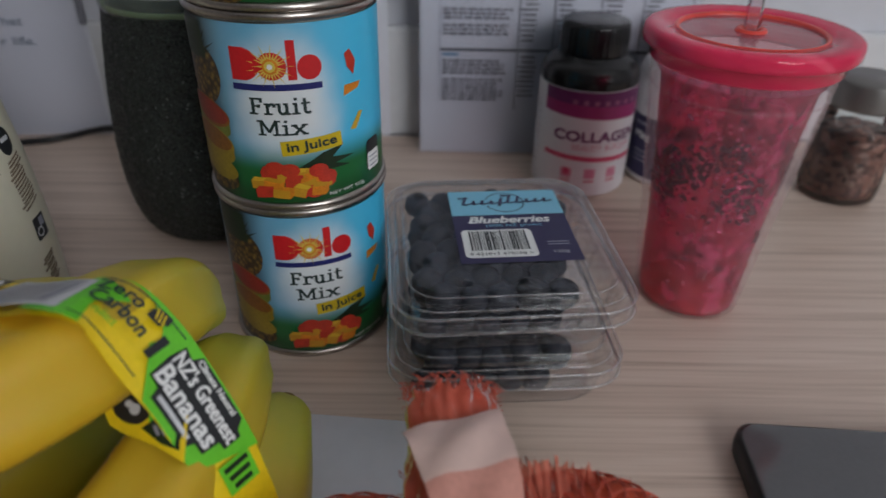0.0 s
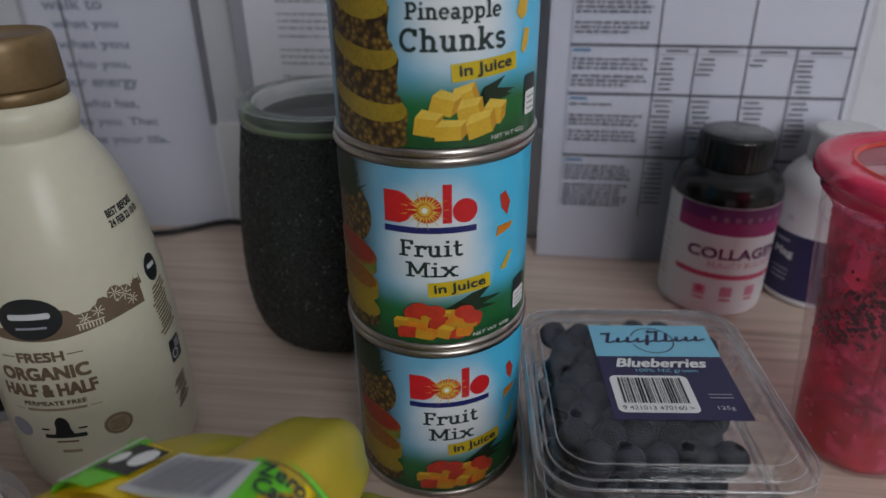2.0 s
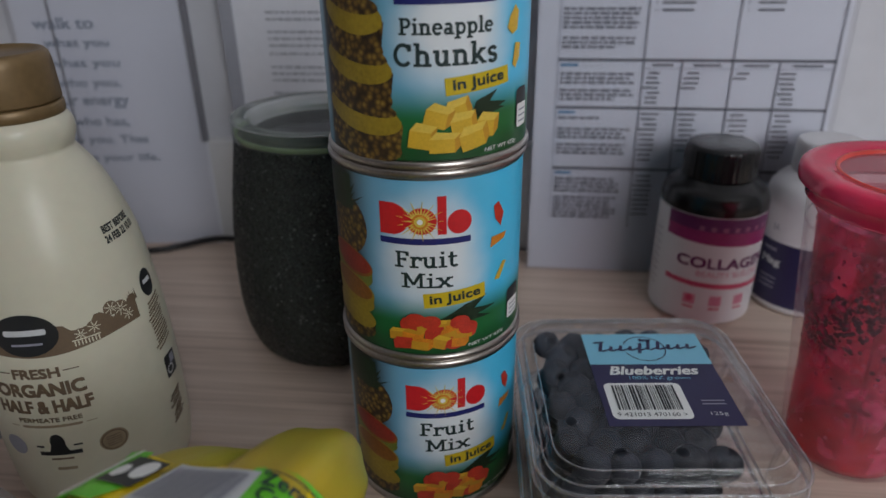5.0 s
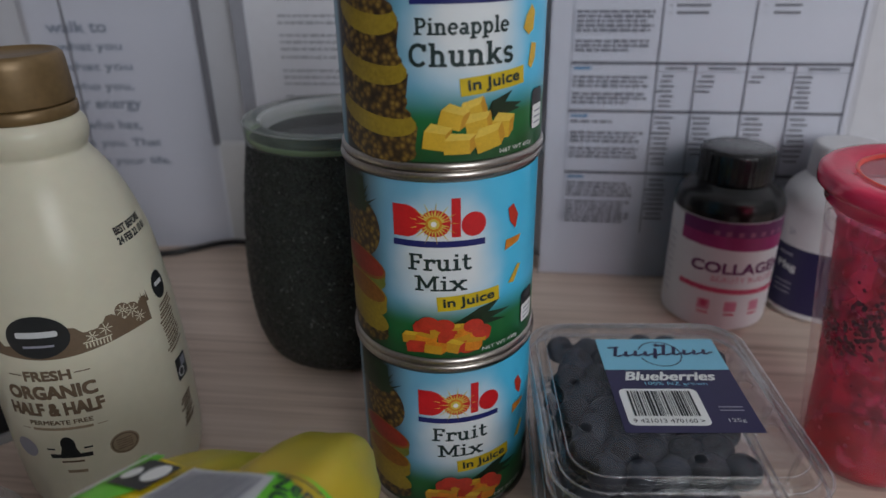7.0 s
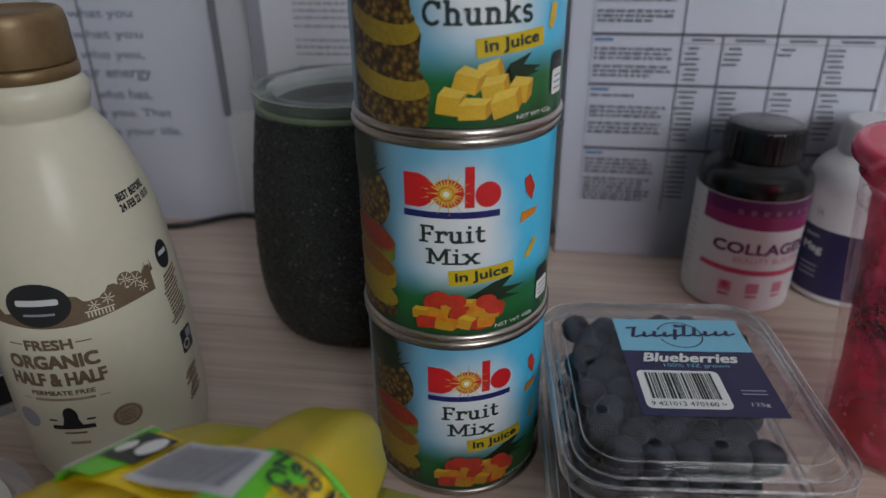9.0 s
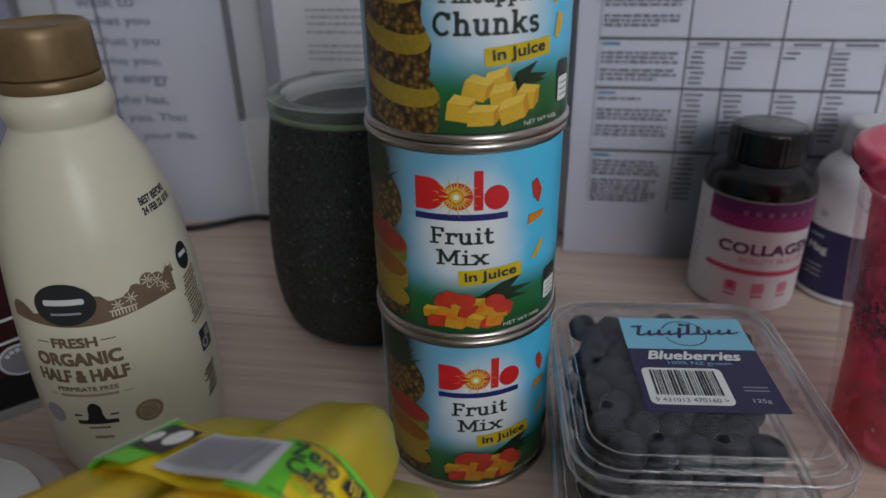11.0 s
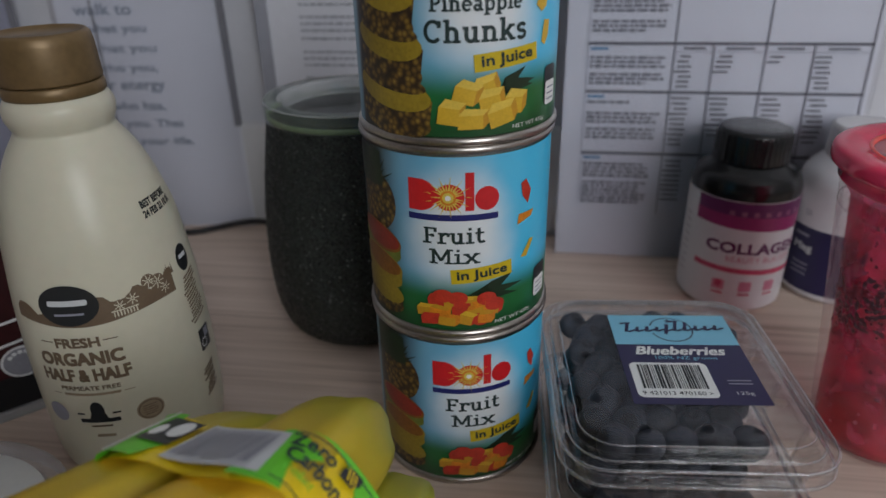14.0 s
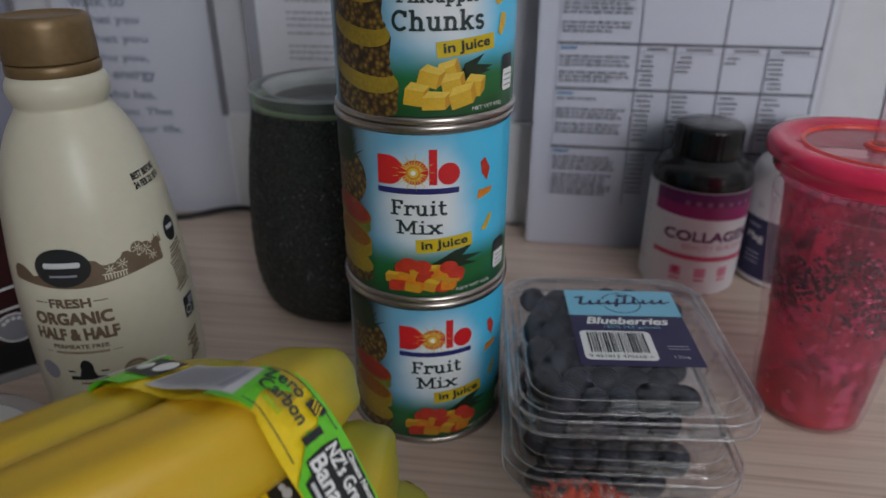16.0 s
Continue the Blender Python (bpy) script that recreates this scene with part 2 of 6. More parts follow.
M_TABLE = wood_table()
M_WALL = mat("white_wall_paint", (0.66, 0.66, 0.70), 0.6, var=0.05, scale=6, bump=0.05, bump_scale=200)
M_UPSTAND = mat("white_panel", (0.74, 0.74, 0.75), 0.45, var=0.04, scale=12)
M_ROOM = mat("room_wall_paint", (0.38, 0.37, 0.37), 0.8, var=0.06, scale=5)
M_CEIL = mat("ceiling_paint", (0.86, 0.86, 0.85), 0.8, var=0.04, scale=5)
M_FLOOR = mat("floor_covering", (0.25, 0.2, 0.16), 0.6, var=0.2, scale=8)
M_PAPER = mat("white_paper", (0.78, 0.79, 0.85), 0.55, var=0.03, scale=15)
M_SHEET = mat("bright_white_paper", (0.86, 0.87, 0.90), 0.5, var=0.03, scale=15)
M_SLEEVE = clear("plastic_sleeve", (0.97, 0.97, 0.98), 0.18, ior=1.35)
M_INK = mat("grey_print", (0.16, 0.16, 0.19), 0.6, var=0.1)
M_INK_MID = mat("mid_grey_print", (0.25, 0.25, 0.29), 0.6, var=0.35, scale=400)
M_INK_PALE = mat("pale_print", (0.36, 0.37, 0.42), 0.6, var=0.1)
M_INK_BLUE = mat("blue_print", (0.12, 0.30, 0.50), 0.6, var=0.1)
M_INK_SLATE = mat("slate_print", (0.33, 0.37, 0.45), 0.6, var=0.1)
M_STEEL = mat("tinned_steel", (0.46, 0.42, 0.38), 0.28, 1.0, var=0.15, scale=90)
M_LABEL_MIX = can_label("fruit_mix_label", (0.17, 0.40, 0.57), (0.06, 0.55, 0.86), (0.014, 0.14, 0.035), (0.006, 0.048, 0.026, 0.034))
M_LABEL_PINE = can_label("pineapple_label", (0.17, 0.42, 0.58), (0.06, 0.56, 0.88), (0.014, 0.15, 0.04), (0.006, 0.050, 0.026, 0.030))
M_PINESKIN = pineapple_skin()
P_RED = mat("print_red", (0.60, 0.015, 0.02), 0.35, var=0.08)
P_NAVY = mat("print_navy", (0.015, 0.02, 0.14), 0.35, var=0.05)
P_YELLOW = mat("print_yellow", (0.612, 0.446, 0.014), 0.35, var=0.08)
P_SUN = mat("print_sun_yellow", (0.684, 0.518, 0.086), 0.35, var=0.05)
P_WHITE = mat("print_white", (0.82, 0.82, 0.80), 0.4, var=0.03)
P_BLACK = mat("print_black", (0.018, 0.02, 0.022), 0.4, var=0.05)
P_LETTER = mat("print_dark_green_black", (0.02, 0.04, 0.04), 0.4, var=0.05)
P_LEAF = mat("print_leaf", (0.012, 0.03, 0.012), 0.4, var=0.3, scale=200)
P_F_RED = mat("print_fruit_red", (0.52, 0.04, 0.022), 0.3, var=0.3, scale=250)
P_F_ORANGE = mat("print_fruit_orange", (0.66, 0.22, 0.016), 0.3, var=0.3, scale=250)
P_F_AMBER = mat("print_fruit_amber", (0.56, 0.28, 0.02), 0.35, var=0.14, scale=120)
P_F_YELLOW = mat("print_fruit_yellow", (0.66, 0.41, 0.03), 0.35, var=0.12, scale=120)
P_F_PALE = mat("print_fruit_pale", (0.74, 0.52, 0.075), 0.35, var=0.12, scale=120)
P_S_RED = mat("print_papaya_red", (0.28, 0.024, 0.015), 0.35, var=0.3, scale=70)
P_S_ORANGE = mat("print_mango_orange", (0.25, 0.090, 0.012), 0.35, var=0.3, scale=70)
P_S_YELLOW = mat("print_pineapple_yellow", (0.32, 0.225, 0.020), 0.35, var=0.25, scale=70)
P_F_GREEN = mat("print_papaya_rind", (0.16, 0.20, 0.03), 0.35, var=0.3, scale=250)
M_CREAM = mat("cream_bottle_plastic", (0.64, 0.605, 0.475), 0.30, var=0.03, scale=20, sub=0.05, bump=0.02, bump_scale=60, spec=0.35)
M_GOLD = mat("bronze_cap_plastic", (0.21, 0.135, 0.06), 0.40, 0.35, var=0.14, scale=40)
P_BROWN = mat("print_brown", (0.155, 0.105, 0.065), 0.5, var=0.12, scale=200)
P_BROWN_PALE = mat("print_pale_brown", (0.32, 0.245, 0.16), 0.5, var=0.15, scale=200)
M_GLITTER = speckled("dark_green_glitter", (0.0175, 0.0215, 0.0185), (0.24, 0.26, 0.24), 1000, 0.982, bump=1.0)
M_LID = clear("clear_lid_plastic", (0.95, 0.97, 0.96), 0.06, body=0.24, body_colour=(0.46, 0.56, 0.48), ior=1.5, most=0.45)
# near-white body paints the window's highlight on the lid edge, besides real gloss
M_WELL = clear("lid_edge_white_highlight", (0.95, 0.96, 0.96), 0.14, body=0.40, body_colour=(0.84, 0.86, 0.86), ior=1.9)
M_INNER = mat("dark_cup_inside", (0.06, 0.07, 0.06), 0.4, var=0.2)
M_BLACK = mat("black_plastic", (0.007, 0.007, 0.008), 0.24, var=0.1, bump=0.04, spec=0.5)
M_WHITE = mat("white_plastic", (0.70, 0.68, 0.70), 0.35, var=0.03, scale=20)
P_PURPLE = mat("print_magenta", (0.30, 0.015, 0.13), 0.4, var=0.15, scale=40)
P_PURPLE_DARK = mat("print_plum", (0.13, 0.012, 0.10), 0.4, var=0.15, scale=40)
P_MAUVE = mat("print_mauve", (0.30, 0.10, 0.20), 0.4, var=0.1)
P_PINK = mat("print_pink", (0.62, 0.22, 0.32), 0.4, var=0.1)
P_ROSE = mat("print_rose", (0.56, 0.06, 0.14), 0.4, var=0.1)
M_PINKLID = clear("pink_translucent_lid", (0.98, 0.36, 0.44), 0.05, body=0.72, body_colour=(0.97, 0.045, 0.13), ior=1.4)
M_PINKRING = mat("orange_red_gasket", (0.80, 0.07, 0.05), 0.3, var=0.05)
M_PINKWALL = clear("pink_cup_wall", (0.86, 0.20, 0.34), 0.09, body=0.30, body_colour=(0.72, 0.070, 0.210), blotch=0.26, ior=1.17, dark=(0.13, 0.004, 0.028), most=0.25)
# clear wall; its faint pink body paints the pink reflections in it
M_CLEAR = clear("clear_cup_wall_pink_sheen", (0.99, 0.97, 0.975), 0.05, body=0.10, body_colour=(0.92, 0.66, 0.72), ior=1.2, most=0.16)
M_PINKPANEL = clear("pale_pink_lid_panel", (0.97, 0.60, 0.64), 0.10, body=0.42, body_colour=(0.62, 0.17, 0.21), ior=1.4)
M_STRAW = clear("clear_straw", (0.95, 0.88, 0.9), 0.05, body=0.12, body_colour=(0.9, 0.6, 0.65))
M_FLAKE = mat("dark_glitter_flake", (0.05, 0.006, 0.02), 0.3, 0.4, var=0.3)
M_FLAKE_PINK = mat("pink_glitter_flake", (0.62, 0.1, 0.2), 0.25, 0.5, var=0.3)
M_PUNNET = clear("clear_punnet_plastic", (0.985, 0.985, 0.988), 0.06, body=0.012, body_colour=(0.70, 0.70, 0.74), ior=1.32, ripple=0.16, most=0.26)
# milky body whitens the edges like caught light; the gloss is real
M_BEAD = clear("punnet_edge_highlight_plastic", (0.985, 0.985, 0.985), 0.07, body=0.08, body_colour=(0.88, 0.88, 0.90), ior=1.65, ripple=0.8, most=0.45)
# grey-blue body paints the veil of reflected ceiling light over the berries
M_LIDTOP = clear("lid_plastic_reflection_haze", (0.96, 0.96, 0.965), 0.10, body=0.10, body_colour=(0.36, 0.38, 0.45), ior=1.3, ripple=0.12, most=0.22)
M_BERRY = berry_skin()
M_BERRY_EYE = mat("blueberry_calyx", (0.012, 0.011, 0.014), 0.8, var=0.2)
P_SKY = mat("print_light_blue", (0.22, 0.55, 0.72), 0.4, var=0.03)
P_INDIGO = mat("print_indigo", (0.022, 0.018, 0.075), 0.4, var=0.08)
P_GREY = mat("print_grey", (0.30, 0.30, 0.36), 0.4, var=0.05)
M_BANANA = banana_skin()
M_STEM = mat("banana_stalk", (0.22, 0.2, 0.05), 0.6, var=0.3)
M_TIP = mat("banana_tip", (0.20, 0.14, 0.04), 0.7, var=0.3)
P_GREEN = mat("print_bright_green", (0.15, 0.62, 0.03), 0.4, var=0.08)
P_BAND = mat("print_band_yellow", (0.92, 0.66, 0.012), 0.4, var=0.08)
M_SALT = speckled("pink_salt", (0.19, 0.085, 0.065), (0.36, 0.20, 0.16), 260, 0.85, bump=0.6)
M_GLASS = clear("jar_glass", (0.93, 0.95, 0.94), 0.04, body=0.02)
M_JARLID = mat("grey_metal_lid", (0.2, 0.19, 0.18), 0.4, 0.6, var=0.1)
# base lifted to grey to carry the wall's reflection in the screen
M_PHONE = mat("glass_screen_wall_reflection", (0.1, 0.1, 0.105), 0.12, var=0.05, coat=0.4)
M_PHONEBODY = mat("dark_case", (0.016, 0.016, 0.018), 0.45, var=0.1)
M_NET = mat("orange_red_net", (0.56, 0.085, 0.045), 0.45, var=0.3, scale=120, bump=0.3, bump_scale=600)
M_FRUIT = mat("orange_fruit_skin", (0.62, 0.09, 0.03), 0.5, var=0.25, scale=60, bump=0.4, bump_scale=350)
M_TAG = mat("pale_pink_tag", (0.68, 0.48, 0.42), 0.55, var=0.06, scale=30)
M_TAGLOW = mat("thin_pink_tag", (0.60, 0.27, 0.21), 0.55, var=0.12, scale=60)
M_BOX = mat("dark_red_carton", (0.032, 0.004, 0.005), 0.5, var=0.35, scale=30, spec=0.3)
M_BOXBLACK = mat("black_carton_band", (0.008, 0.008, 0.009), 0.5, var=0.1, spec=0.3)
M_BOXEDGE = mat("carton_white_edge", (0.26, 0.255, 0.255), 0.5, var=0.06)
M_CABLE = mat("black_cable", (0.012, 0.012, 0.013), 0.45, var=0.1)
M_TUB = clear("frosted_tub", (0.92, 0.92, 0.94), 0.25, body=0.20, body_colour=(0.74, 0.74, 0.77), most=0.2)
# blue-grey of the wall in shade, for the added sheet
M_WALL_SHADE = mat("shaded_wall_colour", (0.30, 0.31, 0.40), 0.45, var=0.08, scale=20)
M_STRIP = mat("grey_plastic_strip", (0.20, 0.20, 0.23), 0.45, var=0.1)


# ---- building helpers ----
def thing(name, m, label, category, group=""):
    ob = new(name)
    ob.empty_display_size = 0.01
    ob.matrix_world = m
    return tagged(ob, label, category, group)


def mesh(name, verts, faces, mats, parent=None, slots=None, label="", smooth=True, uvs=None):
    me = bpy.data.meshes.new(name)
    me.from_pydata([tuple(v) for v in verts], [], faces)
    for m in (mats if isinstance(mats, (list, tuple)) else [mats]):
        me.materials.append(m)
    if slots:
        me.polygons.foreach_set("material_index", slots)
    if uvs:
        layer = me.uv_layers.new(name="UVMap")
        for loop in me.loops:
            layer.data[loop.index].uv = uvs[loop.vertex_index]
    me.polygons.foreach_set("use_smooth", [smooth] * len(me.polygons))
    me.update()
    ob = new(name, me)
    if parent:
        ob.parent = parent
    if label:
        ob["label"] = label
    return ob


def lathe(profile, seg=72, cap0=False, cap1=False, wobble=0.0):
    """Verts and faces of a profile of (radius, height) turned round z."""
    verts, faces = [], []
    for r, z in profile:
        for i in range(seg):
            a = 2 * math.pi * i / seg
            verts.append((r * math.sin(a), -r * math.cos(a), z))
    for k in range(len(profile) - 1):
        for i in range(seg):
            j = (i + 1) % seg
            faces.append((k * seg + i, k * seg + j, (k + 1) * seg + j, (k + 1) * seg + i))
    if cap0:
        faces.append(tuple(reversed(range(seg))))
    if cap1:
        faces.append(tuple(range((len(profile) - 1) * seg, len(profile) * seg)))
    return verts, faces


def smooth_profile(points, steps=6):
    """A smooth curve through (radius, height) points."""
    out, p = [], [points[0], *points, points[-1]]
    for i in range(1, len(p) - 2):
        for s in range(steps):
            t = s / steps
            out.append(tuple(0.5 * (2 * p[i][k] + (p[i + 1][k] - p[i - 1][k]) * t + (2 * p[i - 1][k] - 5 * p[i][k] + 4 * p[i + 1][k] - p[i + 2][k]) * t * t
                                    + (3 * p[i][k] - p[i - 1][k] - 3 * p[i + 1][k] + p[i + 2][k]) * t ** 3) for k in range(2)))
    return out + [points[-1]]


def radius_at(profile, z):
    zs = [q[1] for q in profile]
    return float(np.interp(z, zs, [q[0] for q in profile]))


def rrect(hx, hy, r, n=6):
    pts = []
    for cx, cy, a0 in ((hx - r, hy - r, 0), (-hx + r, hy - r, 90), (-hx + r, -hy + r, 180), (hx - r, -hy + r, 270)):
        for k in range(n + 1):
            a = radians(a0 + 90 * k / n)
            pts.append((cx + r * math.cos(a), cy + r * math.sin(a)))
    return pts


def loft(rings, cap0=True, cap1=True, n=6):
    """Rounded rectangles (half x, half y, corner, z) joined one to the next."""
    verts, faces = [], []
    for hx, hy, r, z in rings:
        verts += [(x, y, z) for x, y in rrect(hx, hy, r, n)]
    m = 4 * (n + 1)
    for k in range(len(rings) - 1):
        for i in range(m):
            j = (i + 1) % m
            faces.append((k * m + i, k * m + j, (k + 1) * m + j, (k + 1) * m + i))
    if cap0:
        faces.append(tuple(reversed(range(m))))
    if cap1:
        faces.append(tuple(range((len(rings) - 1) * m, len(rings) * m)))
    return verts, faces


def tube(points, radii, seg=10, closed_ends=True, shape=None):
    """A tube along points; radii one per point; shape: a factor for each side."""
    pts = [Vector(p) for p in points]
    verts, faces, up = [], [], Vector((0, 0, 1))
    for i, p in enumerate(pts):
        d = (pts[min(i + 1, len(pts) - 1)] - pts[max(i - 1, 0)]).normalized()
        if abs(d.dot(up)) > 0.98:
            up = Vector((0, 1, 0))
        s = d.cross(up).normalized()
        u = s.cross(d).normalized()
        for k in range(seg):
            a = 2 * math.pi * k / seg
            f = shape[k % len(shape)] if shape else 1
            verts.append(p + (s * math.cos(a) + u * math.sin(a)) * radii[i] * f)
    for i in range(len(pts) - 1):
        for k in range(seg):
            j = (k + 1) % seg
            faces.append((i * seg + k, i * seg + j, (i + 1) * seg + j, (i + 1) * seg + k))
    if closed_ends:
        faces.append(tuple(reversed(range(seg))))
        faces.append(tuple(range((len(pts) - 1) * seg, len(pts) * seg)))
    return verts, faces


def spline(points, steps=8):
    p = [Vector(q) for q in points]
    p = [p[0], *p, p[-1]]
    out = []
    for i in range(1, len(p) - 2):
        for s in range(steps):
            t = s / steps
            out.append(0.5 * (2 * p[i] + (p[i + 1] - p[i - 1]) * t + (2 * p[i - 1] - 5 * p[i] + 4 * p[i + 1] - p[i + 2]) * t * t
                              + (3 * p[i] - p[i - 1] - 3 * p[i + 1] + p[i + 2]) * t ** 3))
    return out + [p[-1]]


def box(name, x0, x1, y0, y1, z0, z1, material, parent=None, bevel=0.0, label="", kind=""):
    bm = bmesh.new()
    bmesh.ops.create_cube(bm, size=1)
    for v in bm.verts:
        v.co = Vector(((x0 + x1) / 2 + v.co.x * (x1 - x0), (y0 + y1) / 2 + v.co.y * (y1 - y0), (z0 + z1) / 2 + v.co.z * (z1 - z0)))
    if bevel:
        bmesh.ops.bevel(bm, geom=bm.edges[:], offset=bevel, segments=3, affect="EDGES")
    me = bpy.data.meshes.new(name)
    bm.to_mesh(me)
    bm.free()
    me.materials.append(material)
    ob = new(name, me)
    if parent:
        ob.parent = parent
    return tagged(ob, label, "", "", kind)


TEXT = {}


def text_shape(words):
    """Flat letters of the built-in font, as points and faces scaled to a box of 1 x 1 about the middle."""
    if words not in TEXT:
        cu = bpy.data.curves.new("words", "FONT")
        cu.body, cu.size, cu.resolution_u = words, 1.0, 3
        ob = new("words", cu)
        bpy.context.view_layer.update()
        ev = ob.evaluated_get(bpy.context.evaluated_depsgraph_get())
        me = ev.to_mesh()
        vs = [(v.co.x, v.co.y) for v in me.vertices]
        fs = [tuple(q.vertices) for q in me.polygons]
        ev.to_mesh_clear()
        bpy.data.objects.remove(ob)
        x0, x1 = min(v[0] for v in vs), max(v[0] for v in vs)
        y0, y1 = min(v[1] for v in vs), max(v[1] for v in vs)
        TEXT[words] = ([((x - x0) / (x1 - x0) - 0.5, (y - y0) / (y1 - y0) - 0.5) for x, y in vs], fs)
    return TEXT[words]


class Print:
    """Flat print laid on a surface: surf(u, v, d) gives the place d above it."""

    def __init__(self, surf, step=0.00012):
        self.surf, self.step, self.verts, self.faces, self.slots, self.mats = surf, step, [], [], [], []

    def slot(self, m):
        if m not in self.mats:
            self.mats.append(m)
        return self.mats.index(m)

    def put(self, vs, fs, m, layer):
        n, k = len(self.verts), self.slot(m)
        self.verts += [self.surf(u, v, self.step * layer) for u, v in vs]
        self.faces += [tuple(n + i for i in f) for f in fs]
        self.slots += [k] * len(fs)

    def poly(self, pts, m, layer=1, fine=0.003):
        bm = bmesh.new()
        f = bm.faces.new([bm.verts.new((u, v, 0)) for u, v in pts])
        f.normal_update()
        if f.normal.z < 0:
            f.normal_flip()
        bmesh.ops.triangulate(bm, faces=bm.faces[:])
        for _ in range(6):
            long = [e for e in bm.edges if e.calc_length() > fine]
            if not long:
                break
            bmesh.ops.subdivide_edges(bm, edges=long, cuts=1)
            bmesh.ops.triangulate(bm, faces=[q for q in bm.faces if len(q.verts) > 3])
        bm.verts.index_update()
        self.put([(v.co.x, v.co.y) for v in bm.verts], [tuple(v.index for v in q.verts) for q in bm.faces], m, layer)
        bm.free()

    def bar(self, cx, cy, w, h, m, layer=1, rot=0.0, round_=0.0, fine=0.003):
        c, s = math.cos(radians(rot)), math.sin(radians(rot))
        pts = rrect(w / 2, h / 2, round_, 4) if round_ else [(-w / 2, -h / 2), (w / 2, -h / 2), (w / 2, h / 2), (-w / 2, h / 2)]
        self.poly([(cx + x * c - y * s, cy + x * s + y * c) for x, y in pts], m, layer, fine)

    def disc(self, cx, cy, rx, ry, m, layer=1, rot=0.0, n=24, a0=0, a1=360):
        c, s = math.cos(radians(rot)), math.sin(radians(rot))
        full = a1 - a0 >= 360
        pts = [(rx * math.cos(radians(a0 + (a1 - a0) * k / n)), ry * math.sin(radians(a0 + (a1 - a0) * k / n))) for k in range(n if full else n + 1)]
        self.poly([(cx + x * c - y * s, cy + x * s + y * c) for x, y in pts], m, layer)

    def ring(self, cx, cy, r, w, m, layer=1, a0=0, a1=360, n=32):
        for k in range(n):
            a, b = radians(a0 + (a1 - a0) * k / n), radians(a0 + (a1 - a0) * (k + 1) / n)
            self.put([(cx + q * math.cos(e), cy + q * math.sin(e)) for q, e in ((r, a), (r + w, a), (r + w, b), (r, b))], [(0, 1, 2, 3)], m, layer)

    def text(self, words, cx, cy, w, h, m, layer=2, rot=0.0, bold=0.0, shear=0.0):
        vs, fs = text_shape(words)
        c, s = math.cos(radians(rot)), math.sin(radians(rot))
        pts = [(x * w + shear * y * h, y * h) for x, y in vs]
        for k, (dx, dy) in enumerate(((0, 0), (bold, bold), (-bold, bold), (bold, -bold), (-bold, -bold)) if bold else ((0, 0),)):
            dx, dy = dx * h, dy * h
            self.put([(cx + dx + x * c - y * s, cy + dy + x * s + y * c) for x, y in pts], fs, m, layer + 0.12 * k)

    def stroke(self, pts, w, m, layer):
        """A line of even width through pts."""
        n, left, right = len(pts), [], []
        for i, (x, y) in enumerate(pts):
            (xa, ya), (xb, yb) = pts[max(i - 1, 0)], pts[min(i + 1, n - 1)]
            d = math.hypot(xb - xa, yb - ya) or 1
            ox, oy = -(yb - ya) / d * w / 2, (xb - xa) / d * w / 2
            left.append((x + ox, y + oy))
            right.append((x - ox, y - oy))
        self.put(left + right, [(i, n + i, n + i + 1, i + 1) for i in range(n - 1)], m, layer)

    def slab(self, words, cx, base, w, h, m, layer=3):
        """Words in slab letters, w wide about cx, capitals h high on the line at base."""
        total = sum(SLAB[c][0] for c in words)
        f, x = w / total, cx - w / 2
        for c in words:
            wide, pieces = SLAB[c]
            for k, q in enumerate(pieces):
                lift = layer + 0.1 * k
                if q[0] == "l":
                    self.stroke([(x + (q[1] + (q[3] - q[1]) * i / 3) * f, base + (q[2] + (q[4] - q[2]) * i / 3) * h) for i in range(4)], 0.180 * h, m, lift)
                elif q[0] == "s":
                    self.stroke([(x + (q[1] - q[3] / 2) * f, base + q[2] * h), (x + (q[1] + q[3] / 2) * f, base + q[2] * h)], 0.120 * h, m, lift)
                else:
                    arc = [radians(q[5] + (q[6] - q[5]) * i / 16) for i in range(17)]
                    self.stroke([(x + (q[1] + q[3] * math.cos(e)) * f, base + (q[2] + q[4] * math.sin(e)) * h) for e in arc], 0.168 * h, m, lift)
            x += wide * f

    def build(self, name, parent, label=""):
        return mesh(name, self.verts, self.faces, self.mats, parent, self.slots, label, smooth=False)


